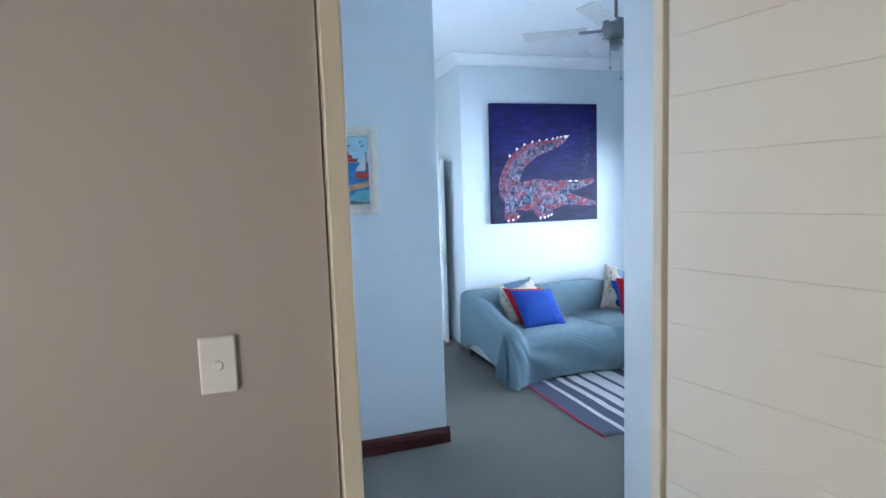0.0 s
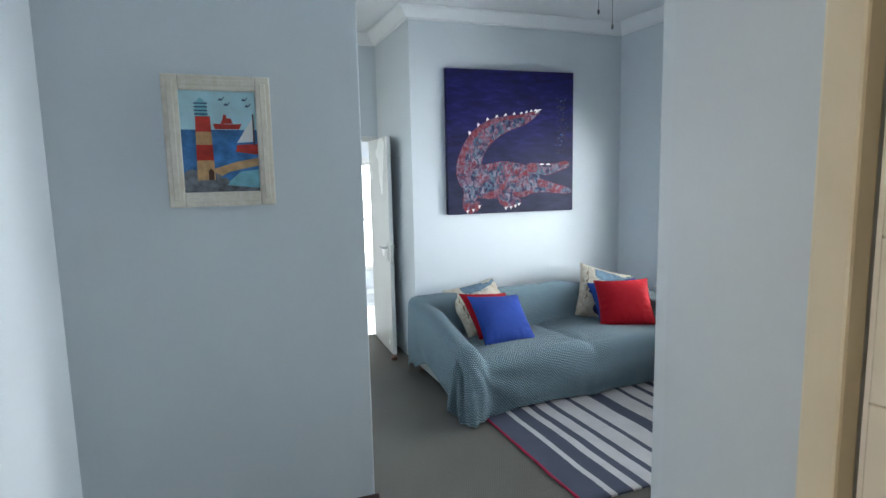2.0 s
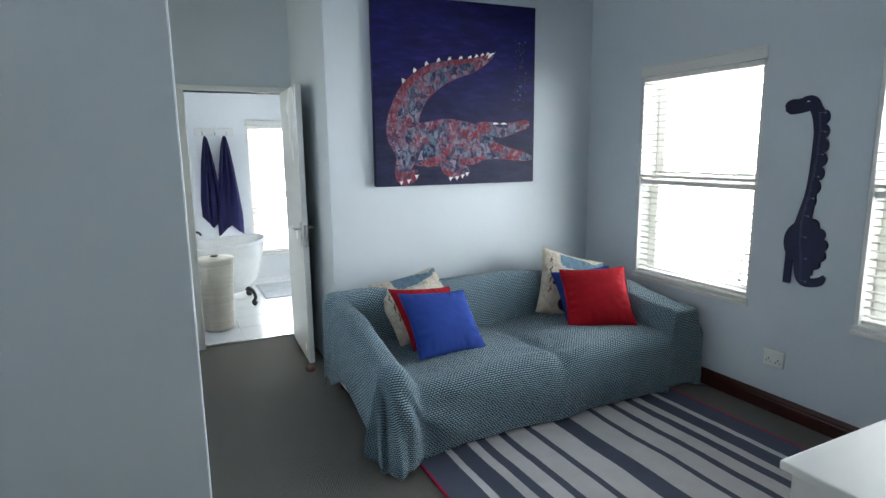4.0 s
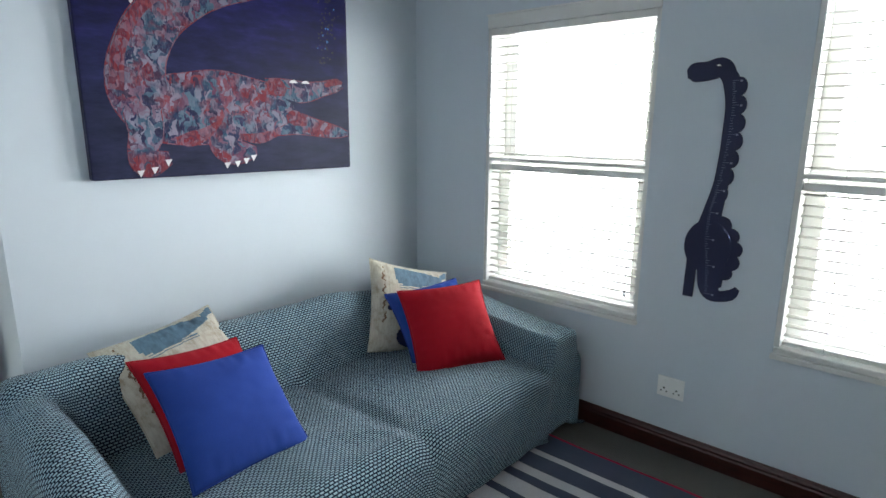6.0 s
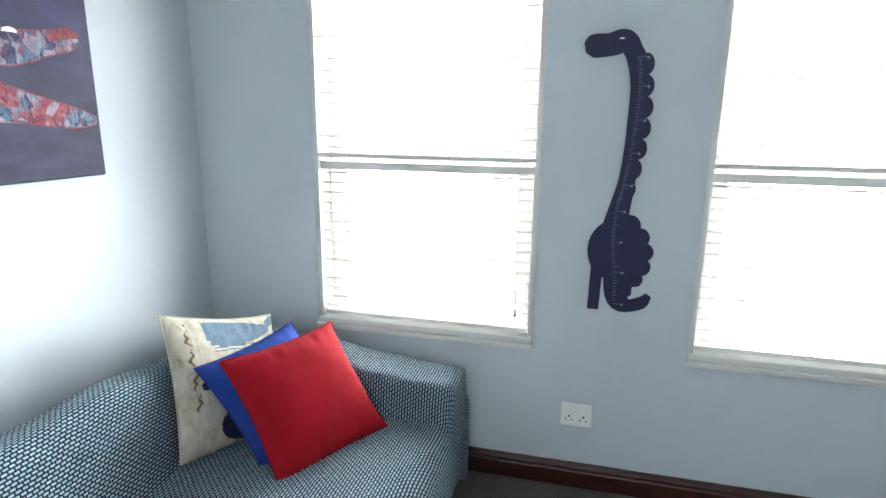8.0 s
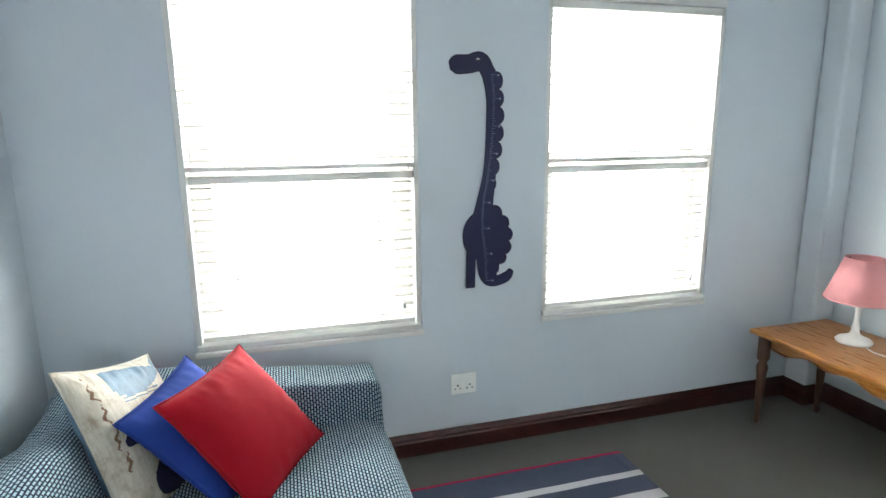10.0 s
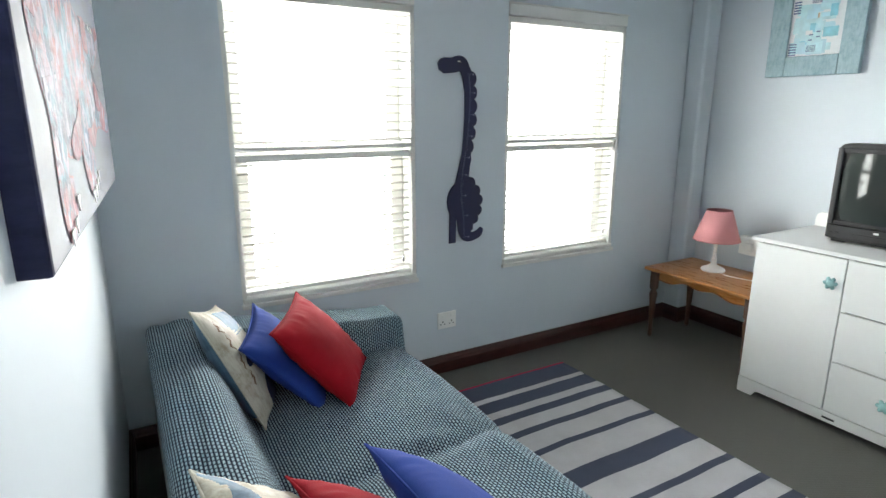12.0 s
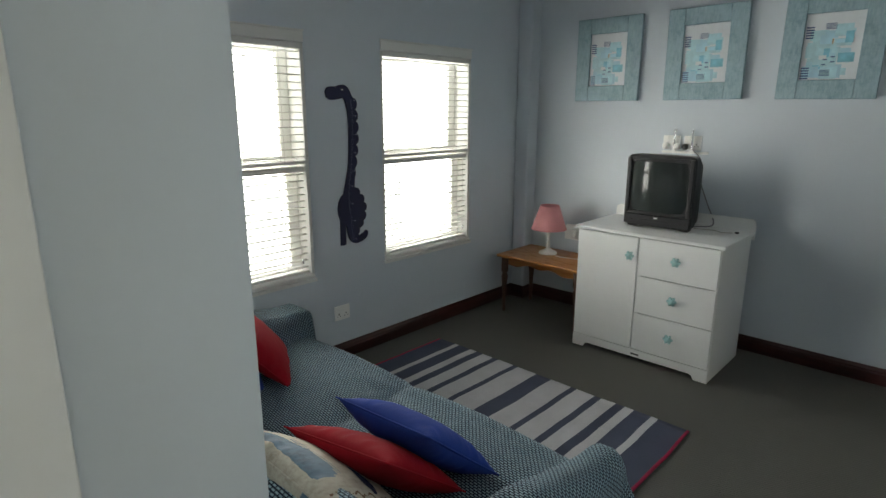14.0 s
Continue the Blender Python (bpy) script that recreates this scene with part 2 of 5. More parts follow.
WALNUT = wooden("dark_wood", (0.045, 0.018, 0.010), (0.11, 0.045, 0.022), (14, 14, 2), 0.4)
DINO = painted("ruler_paint", (0.014, 0.017, 0.062), 0.5, 0.1)
INK = plain("pale_ink", (0.20, 0.21, 0.32), 0.6)
CANVAS = canvas_material()
CROC = reptile_material()
CROCRED = reptile_material("red_paint", 0.5)
WHITEP = plain("white_paint_dab", (0.78, 0.76, 0.74), 0.5)
BLACKP = plain("black_paint_dab", (0.010, 0.010, 0.020), 0.3)
LIMED = distressed("limed_wood", (0.60, 0.55, 0.45), (0.70, 0.67, 0.60))
TEALWOOD = distressed("teal_wood", (0.19, 0.31, 0.35), (0.33, 0.455, 0.49))
CARD = plain("white_card", (0.74, 0.77, 0.78), 0.7, 0, 0.03)
PIC_SKY = plain("print_sky", (0.42, 0.66, 0.74), 0.3, 0, 0.15, 8)
PIC_SEA = plain("print_sea", (0.04, 0.17, 0.42), 0.3, 0, 0.6, 14)
PIC_RED = plain("print_red", (0.46, 0.035, 0.025), 0.3, 0, 0.3, 20)
PIC_SAND = plain("print_sand", (0.52, 0.33, 0.16), 0.3, 0, 0.3, 20)
PIC_ROCK = plain("print_rock", (0.16, 0.18, 0.21), 0.3, 0, 0.5, 25)
PIC_AQUA = plain("print_aqua", (0.20, 0.50, 0.60), 0.4, 0, 0.2, 20)
PIC_PALE = plain("print_pale_aqua", (0.45, 0.68, 0.72), 0.4, 0, 0.15, 20)
PIC_NAVY = plain("print_navy", (0.03, 0.07, 0.20), 0.4)
PIC_OCHRE = plain("print_ochre", (0.50, 0.38, 0.22), 0.4)
GLASS = glass_material()
WICKER = wooden("wicker", (0.50, 0.46, 0.38), (0.74, 0.70, 0.61), (1, 1, 12), 0.7, 0.4)
ENAMEL = plain("bath_enamel", (0.80, 0.80, 0.78), 0.12, 0, 0.02)
IRON = plain("cast_iron", (0.02, 0.02, 0.022), 0.35, 0.4)
MATF = fabric("bath_mat", (0.40, 0.42, 0.45), scale=60)
GRASS = plain("garden_ground", (0.14, 0.17, 0.07), 0.9, 0, 0.4, 3, 0.5)
PAVE = plain("garden_paving", (0.45, 0.43, 0.40), 0.85, 0, 0.15, 6, 0.3)
RUBBER = plain("brown_rubber", (0.16, 0.07, 0.05), 0.4)
FANM = plain("fan_metal", (0.16, 0.17, 0.18), 0.35, 0.7)
FANB = painted("fan_blade", (0.50, 0.50, 0.49), 0.4, 0.05)


# ---- mesh helpers ----
def box(bm, x0, x1, y0, y1, z0, z1, bev=0.0, seg=1):
    r = bmesh.ops.create_cube(bm, size=1.0)
    vs = r["verts"]
    for v in vs:
        v.co = Vector((x0 + (v.co.x + 0.5) * (x1 - x0), y0 + (v.co.y + 0.5) * (y1 - y0), z0 + (v.co.z + 0.5) * (z1 - z0)))
    if bev:
        es = {e for v in vs for e in v.link_edges}
        bmesh.ops.bevel(bm, geom=list(es), offset=bev, segments=seg, affect="EDGES", profile=0.5)
    return bm


def boxm(x0, x1, y0, y1, z0, z1, bev=0.0, seg=1):
    return box(bmesh.new(), x0, x1, y0, y1, z0, z1, bev, seg)


def lathe(bm, profile, n=24, axis=None, cap=True):
    """Turn (radius, height) pairs about z; axis: a matrix laid over it."""
    rings = []
    for r, h in profile:
        rings.append([bm.verts.new((r * math.cos(2 * math.pi * i / n), r * math.sin(2 * math.pi * i / n), h)) for i in range(n)])
    for a, b in zip(rings, rings[1:]):
        for i in range(n):
            f = bm.faces.new((a[i], a[(i + 1) % n], b[(i + 1) % n], b[i]))
            f.smooth = True
    if cap:
        bm.faces.new(rings[0][::-1])
        bm.faces.new(rings[-1])
    if axis is not None:
        bmesh.ops.transform(bm, matrix=axis, verts=[v for ring in rings for v in ring])
    return bm


def lathem(profile, n=24, axis=None, cap=True):
    return lathe(bmesh.new(), profile, n, axis, cap)


def tube(bm, pts, rad, n=8):
    """A round tube along points."""
    pts = [Vector(p) for p in pts]
    rings = []
    for i, p in enumerate(pts):
        d = (pts[min(i + 1, len(pts) - 1)] - pts[max(i - 1, 0)]).normalized()
        a = d.orthogonal().normalized() if i == 0 else (a - d * a.dot(d)).normalized()
        b = d.cross(a)
        r = rad(i / (len(pts) - 1)) if callable(rad) else rad
        rings.append([bm.verts.new(p + (a * math.cos(2 * math.pi * k / n) + b * math.sin(2 * math.pi * k / n)) * r) for k in range(n)])
    for A, B in zip(rings, rings[1:]):
        for k in range(n):
            f = bm.faces.new((A[k], A[(k + 1) % n], B[(k + 1) % n], B[k]))
            f.smooth = True
    bm.faces.new(rings[0][::-1])
    bm.faces.new(rings[-1])
    return bm


def smooth_line(pts, per=8):
    """Catmull-Rom through tuples of any length."""
    P = [np.array(p, float) for p in pts]
    P = [2 * P[0] - P[1]] + P + [2 * P[-1] - P[-2]]
    out = []
    for i in range(1, len(P) - 2):
        for k in range(per):
            t = k / per
            out.append(0.5 * (2 * P[i] + (P[i + 1] - P[i - 1]) * t + (2 * P[i - 1] - 5 * P[i] + 4 * P[i + 1] - P[i + 2]) * t * t + (3 * P[i] - P[i - 1] - 3 * P[i + 1] + P[i + 2]) * t ** 3))
    out.append(P[-2])
    return out


def plate(bm, outline, depth, base=0.0):
    """A flat piece: outline of (a, b) lies in x and z, from y = -base to -(base + depth)."""
    front = [bm.verts.new((a, -(base + depth), b)) for a, b in outline]
    back = [bm.verts.new((a, -base, b)) for a, b in outline]
    n = len(front)
    bm.faces.new(front)
    for i in range(n):
        bm.faces.new((front[i], back[i], back[(i + 1) % n], front[(i + 1) % n]))
    bmesh.ops.recalc_face_normals(bm, faces=bm.faces[:])
    return bm


def disc(cx, cz, rx, rz=None, n=20, a0=0.0, a1=360.0):
    rz = rz or rx
    full = a1 - a0 >= 360
    m = n if full else n + 1
    return [(cx + rx * math.cos(radians(a0 + (a1 - a0) * i / n)), cz + rz * math.sin(radians(a0 + (a1 - a0) * i / n))) for i in range(m)]


def ribbon(pts, per=8, grow=0.0):
    """Outline round a centre line of (a, b, half width)."""
    L = smooth_line(pts, per)
    left, right = [], []
    for i, p in enumerate(L):
        d = L[min(i + 1, len(L) - 1)][:2] - L[max(i - 1, 0)][:2]
        d = d / (np.linalg.norm(d) + 1e-9)
        w = max(p[2] + grow, 0.0008)
        left.append((p[0] - d[1] * w, p[1] + d[0] * w))
        right.append((p[0] + d[1] * w, p[1] - d[0] * w))
    return left + right[::-1]


def to_object(name, bm, material, smooth=False):
    me = bpy.data.meshes.new(name)
    if smooth:
        for f in bm.faces:
            f.smooth = True
    bm.to_mesh(me)
    bm.free()
    for m in material if isinstance(material, (list, tuple)) else [material]:
        me.materials.append(m)
    return new(name, me)


def part(name, bm, material, parent, label="", m=None, smooth=False):
    ob = to_object(name, bm, material, smooth)
    ob.parent = parent
    if m is not None:
        ob.matrix_basis = m
    return tagged(ob, label)


def thing(name, label, category, m=None, group="", kind=""):
    ob = new(name)
    ob.empty_display_size = 0.1
    if m is not None:
        ob.matrix_basis = m
    return tagged(ob, label, category, group, kind)


def setting(name, bm, material, label="", category="", smooth=False):
    return tagged(to_object(name, bm, material, smooth), label, category, kind="structure")


def again(ob, name, parent, m):
    """Another object on the same mesh, under a parent."""
    o = new(name, ob.data)
    o.parent = parent
    o.matrix_basis = m
    return o


# ---- structure ----
CEILING, XW, YC, YP = 3.13, 5.31, 6.83, 2.93
YR = 6.775          # where the sofa wall meets the window wall, a little out of square
XC = 3.115          # free end of the wall behind the sofa
YB = 7.90           # bathroom door wall
W1, W2, SILL, HEAD = (5.245, 6.215), (3.690, 4.640), 0.612, 2.165

setting("floor", boxm(0.5, 5.75, 2.42, 7.96, -0.12, 0.0), CARPET, "grey-green ribbed carpet with short pile", "carpet")
setting("floor_hall", boxm(-0.9, 3.2, -1.0, 2.42, -0.12, 0.0), CARPET, "grey-green ribbed carpet in the hall", "carpet")

wall = bmesh.new()
T = XW + 0.24
for y0, y1, z0, z1 in ((2.3, W2[0], 0, CEILING), (W2[1], W1[0], 0, CEILING), (W1[1], 7.0, 0, CEILING),
                       (W2[0], W2[1], 0, SILL), (W2[0], W2[1], HEAD, CEILING), (W1[0], W1[1], 0, SILL), (W1[0], W1[1], HEAD, CEILING)):
    box(wall, XW, T, y0, y1, z0, z1)
setting("wall_windows", wall, WALL, "pale blue-grey painted plaster wall with two windows", "wall")
wall = boxm(XC, XW, YC, YC + 0.25, 0, CEILING)
for v in wall.verts:
    if v.co.x > XC + 1 and v.co.y < YC + 0.1:
        v.co.y = YR
setting("wall_sofa", wall, WALL, "pale blue-grey painted wall behind the sofa", "wall")
setting("wall_passage", boxm(XC, XC + 0.25, YC + 0.25, YB, 0, CEILING), WALL, "pale blue-grey painted wall beside the bathroom door", "wall")
setting("wall_nib", boxm(0.70, 2.14, 4.71, 7.08, 0, CEILING, 0.006, 2), WALL, "pale blue-grey painted wall with the lighthouse print", "wall")
setting("wall_side", boxm(0.70, 0.89, 2.56, 4.71, 0, CEILING), WALL, "pale blue-grey painted wall inside the entrance", "wall")
# unseen end of the recess; its window is inferred from the bright passage
wall = bmesh.new()
for y0, y1, z0, z1 in ((7.08, 7.16, 0, CEILING), (7.82, YB, 0, CEILING), (7.16, 7.82, 0, 0.82), (7.16, 7.82, 2.18, CEILING)):
    box(wall, 1.10, 1.25, y0, y1, z0, z1)
setting("wall_recess", wall, WALL, "pale blue-grey painted wall with a window", "wall")
wall = bmesh.new()
for x0, x1, z0, z1 in ((1.10, 2.285, 0, CEILING), (3.06, 4.6, 0, CEILING), (2.285, 3.06, 2.075, CEILING)):
    box(wall, x0, x1, YB, YB + 0.13, z0, z1)
setting("wall_bathroom_door", wall, [WALL], "pale painted wall round the bathroom doorway", "wall")

# the thick wall with the entrance; its right reveal is splayed towards the room
wall = bmesh.new()
R0, R1 = (2.008, 2.441), (2.218, 2.845)
pts = [R0, (2.03, 2.42), (5.31, 2.42), (5.31, YP), (2.272, YP), R1]
lo = [wall.verts.new((x, y, 0)) for x, y in pts]
hi = [wall.verts.new((x, y, CEILING)) for x, y in pts]
for i in range(6):
    j = (i + 1) % 6
    wall.faces.new((lo[i], lo[j], hi[j], hi[i]))
wall.faces.new(hi)
wall.faces.new(lo[::-1])
bmesh.ops.recalc_face_normals(wall, faces=wall.faces[:])
setting("wall_pictures", wall, WALL, "pale blue-grey painted wall with three framed pictures", "wall")
setting("wall_over_entrance", boxm(1.11, 2.03, 2.423, 2.56, 2.26, CEILING), WALL, "painted wall above the entrance", "wall")
setting("wall_hall", boxm(-0.9, 1.11, 2.42, 2.56, 0, CEILING), HALL, "warm grey painted plaster wall of the hall", "wall")

# hall shell, closed behind the camera, with an added unseen window on its far side
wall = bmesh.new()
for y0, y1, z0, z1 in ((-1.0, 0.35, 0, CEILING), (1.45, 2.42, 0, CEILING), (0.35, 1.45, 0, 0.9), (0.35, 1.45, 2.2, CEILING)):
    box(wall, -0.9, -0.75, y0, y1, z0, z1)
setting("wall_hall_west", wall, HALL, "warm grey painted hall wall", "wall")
setting("wall_hall_south", boxm(-0.9, 3.2, -1.15, -1.0, 0, CEILING), HALL, "warm grey painted hall wall", "wall")
setting("wall_hall_east", boxm(3.05, 3.2, -1.0, 2.42, 0, CEILING), HALL, "warm grey painted hall wall", "wall")
setting("ceiling_hall", boxm(-0.9, 3.2, -1.15, 2.42, CEILING, CEILING + 0.1), CEIL, "white painted hall ceiling", "ceiling")
setting("ceiling", boxm(0.70, 5.55, 2.42, 8.03, CEILING + 0.002, CEILING + 0.1), CEIL, "white painted ceiling", "ceiling")


def cornice(name, runs):
    """A stepped cove along (start, end, inward normal)."""
    bm = bmesh.new()
    prof = [(0.0, -0.105), (0.012, -0.105), (0.016, -0.092), (0.030, -0.085), (0.055, -0.060), (0.075, -0.035), (0.092, -0.018), (0.105, -0.014), (0.110, -0.002), (0.0, -0.002)]
    for (x0, y0), (x1, y1), (nx, ny), e0, e1 in runs:
        n = math.hypot(x1 - x0, y1 - y0)
        tx, ty = (x1 - x0) / n, (y1 - y0) / n
        A = [bm.verts.new((x0 + nx * a - tx * a * e0, y0 + ny * a - ty * a * e0, CEILING + b)) for a, b in prof]
        B = [bm.verts.new((x1 + nx * a + tx * a * e1, y1 + ny * a + ty * a * e1, CEILING + b)) for a, b in prof]
        for i in range(len(prof)):
            j = (i + 1) % len(prof)
            bm.faces.new((A[i], A[j], B[j], B[i]))
        bm.faces.new(A)
        bm.faces.new(B[::-1])
    bmesh.ops.recalc_face_normals(bm, faces=bm.faces[:])
    return setting(name, bm, CEIL, "white moulded plaster cornice", "cornice")


cornice("trim_cornice", [((XC, YC), (XW, YR), (0, -1), 1, -1), ((XW, YP), (XW, YR), (-1, 0), -1, -1), ((2.262, YP), (XW, YP), (0, 1), 0, -1),
                         ((XC, YC), (XC, YB), (-1, 0), 1, -1), ((1.25, YB), (XC, YB), (0, -1), 0, -1), ((2.14, 4.71), (2.14, 7.08), (1, 0), 1, 1), ((0.89, 4.71), (2.14, 4.71), (0, -1), -1, 1)])


def skirting(name, x0, x1, y0, y1, face, label="dark mahogany skirting board"):
    """A board with a moulded top; face says which way it looks."""
    bm = bmesh.new()
    prof = [(0, 0), (0.020, 0), (0.020, 0.070), (0.016, 0.078), (0.016, 0.088), (0.010, 0.098), (0.006, 0.110), (0, 0.110)]
    fx, fy = face
    ends = ((x0, y0), (x1, y1))
    A, B = ([bm.verts.new((x + fx * a, y + fy * a, b)) for a, b in prof] for x, y in ends)
    for i in range(len(prof)):
        j = (i + 1) % len(prof)
        bm.faces.new((A[i], A[j], B[j], B[i]))
    bm.faces.new(A)
    bm.faces.new(B[::-1])
    bmesh.ops.recalc_face_normals(bm, faces=bm.faces[:])
    return setting(name, bm, SKIRT, label, "skirting board")


skirting("baseboard_windows", XW, XW, 3.07, YR, (-1, 0))
skirting("baseboard_pictures", 2.20, 5.17, YP, YP, (0, 1))
skirting("baseboard_nib", 0.89, 2.16, 4.71, 4.71, (0, -1))
skirting("baseboard_sofa", XC, XW, YC, YR, (0, -1))
skirting("baseboard_bathroom_door", 1.25, 2.235, YB, YB, (0, -1))

# boxed pipe in the corner
col = boxm(5.165, XW, YP, 3.075, 0, CEILING, 0.02, 3)
setting("wall_corner_box", col, WALL, "painted boxed-in corner column", "column")
skirting("baseboard_corner_front", 5.165, XW, 3.075, 3.075, (0, 1))
skirting("baseboard_corner_side", 5.165, 5.165, YP, 3.095, (-1, 0))

# entrance frame
fr = thing("door_frame_entrance", "cream painted door frame with a rebate", "door frame", kind="structure")
part("jamb", boxm(1.115, 1.16, 2.385, 2.50, 0, 2.215, 0.004, 2), CREAM, fr)
part("jamb", boxm(2.0, 2.03, 2.400, 2.439, 0, 2.215, 0.004, 2), CREAM, fr)
part("door_stop", boxm(1.1605, 1.168, 2.43, 2.50, 0, 2.20, 0.003), CREAM, fr)
part("head", boxm(1.115, 2.03, 2.40, 2.439, 2.215, 2.26, 0.004, 2), CREAM, fr)
setting("wall_reveal_left", boxm(1.06, 1.11, 2.56, 2.58, 0, CEILING), WALL, "painted reveal", "wall")


def boarded_door():
    """The entrance door, hinged on its frame and swung into the hall, with grooved boards."""
    d = thing("door_entrance", "open white gloss door with horizontal grooved boards", "door", pose(2.012, 2.383, 0, 0, 0, -90 + 12), kind="structure")
    top = 2.205
    part("core", boxm(0, 0.84, 0.004, 0.036, 0.01, top), DOORW, d)
    cuts = [0.012] + [0.14 + 0.15 * i for i in range(14)] + [top]
    for z0, z1 in zip(cuts, cuts[1:]):
        part("board", boxm(0.0, 0.84, -0.002, 0.0045, z0 + 0.0002, z1 - 0.0002, 0.0015, 1), DOORW, d)
    part("edge_strip", boxm(-0.004, 0.0, -0.001, 0.037, 0.01, top), DOORW, d)
    return d


boarded_door()

# bathroom doorway and its open leaf
fr = thing("door_frame_bathroom", "white painted door frame", "door frame", kind="structure")
for x0, x1 in ((2.235, 2.295), (3.05, 3.10)):
    part("jamb", boxm(x0, x1, YB - 0.016, YB + 0.145, 0, 2.075, 0.004, 2), GLOSS, fr)
part("head", boxm(2.235, 3.10, YB - 0.016, YB + 0.145, 2.075, 2.12, 0.004, 2), GLOSS, fr)


def bathroom_leaf():
    d = thing("door_bathroom", "open white flush door with chrome lever handles", "door", pose(3.052, YB - 0.02, 0.008, 0, 0, -90 - 2.5), kind="structure")
    part("leaf", boxm(0, 0.735, -0.04, 0.0, 0, 2.06, 0.003, 2), GLOSS, d)
    for s, y in ((-1, -0.04), (1, 0.0)):
        part("handle_plate", boxm(0.66, 0.695, min(y, y + s * 0.006), max(y, y + s * 0.006), 0.90, 1.08, 0.003, 2), CHROME, d, "brushed chrome back plate")
        h = bmesh.new()
        tube(h, smooth_line([(0.678, y, 1.03), (0.678, y + s * 0.035, 1.03), (0.665, y + s * 0.05, 1.03), (0.57, y + s * 0.05, 1.028)], 5), 0.009, 8)
        part("lever_handle", h, CHROME, d, "brushed chrome lever handle")
    part("lock_plate", boxm(0.735, 0.7365, -0.032, -0.008, 0.90, 1.06), CHROME, d)
    for z in (0.25, 1.8):
        part("hinge", lathem([(0.007, 0), (0.007, 0.09)], 10, pose(-0.004, 0.004, z)), CHROME, d)
    return d


bathroom_leaf()
stop = thing("door_stop", "small round brown door stop on the carpet", "door stop", pose(2.955, 7.02, 0))
part("knob", lathem([(0.03, 0), (0.034, 0.012), (0.03, 0.03), (0.018, 0.04), (0.004, 0.043)], 18), RUBBER, stop)


# ---- windows and blinds ----
def slat_bm(width, deep=0.046):
    bm = bmesh.new()
    n = 4
    rows = []
    for i in range(n + 1):
        u = i / n - 0.5
        z = 0.004 * (1 - (2 * u) ** 2)
        rows.append([(bm.verts.new((u * deep, s * width / 2, z)), bm.verts.new((u * deep, s * width / 2, z - 0.0028))) for s in (-1, 1)])
    for a, b in zip(rows, rows[1:]):
        bm.faces.new((a[0][0], b[0][0], b[1][0], a[1][0]))
        bm.faces.new((a[0][1], a[1][1], b[1][1], b[0][1]))
    bm.faces.new((rows[0][0][0], rows[0][1][0], rows[0][1][1], rows[0][0][1]))
    bm.faces.new((rows[-1][0][0], rows[-1][0][1], rows[-1][1][1], rows[-1][1][0]))
    bmesh.ops.recalc_face_normals(bm, faces=bm.faces[:])
    return bm


def venetian(label, m, width, top, bottom, pitch=0.0415, tilt=0.0, wand=True):
    """A venetian blind in its own axes: x into the room is negative, y along, z up."""
    b = thing("venetian_blind", label, "blind", m, group="venetian blinds")
    part("head_rail", boxm(-0.026, 0.026, -width / 2, width / 2, top - 0.034, top, 0.003), RAIL, b)
    part("bottom_rail", boxm(-0.024, 0.024, -width / 2, width / 2, bottom, bottom + 0.020, 0.004, 2), RAIL, b)
    n = int((top - 0.045 - bottom - 0.03) / pitch)
    first = None
    for i in range(n):
        z = bottom + 0.045 + i * (top - 0.05 - bottom - 0.045) / max(1, n - 1)
        mm = pose(0, 0, z, 0, tilt + random.uniform(-1.2, 1.2), random.uniform(-0.1, 0.1))
        if first is None:
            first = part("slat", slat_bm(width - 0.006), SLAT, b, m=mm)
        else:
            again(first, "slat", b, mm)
    for y in (-width * 0.33, width * 0.33):
        for x in (-0.0235, 0.0235):
            part("ladder_cord", boxm(x - 0.0008, x + 0.0008, y - 0.0012, y + 0.0012, bottom + 0.01, top - 0.02), SLAT, b)
    if wand:
        c = bmesh.new()
        tube(c, [(-0.030, -width / 2 + 0.05, top - 0.03), (-0.034, -width / 2 + 0.052, bottom + 0.10)], 0.0014, 6)
        cord = part("pull_cord", c, SLAT, b)
        part("cord_toggle", lathem([(0.003, 0), (0.007, 0.006), (0.006, 0.03), (0.002, 0.036)], 10, pose(-0.034, -width / 2 + 0.052, bottom + 0.07)), CHROME, cord)
    return b


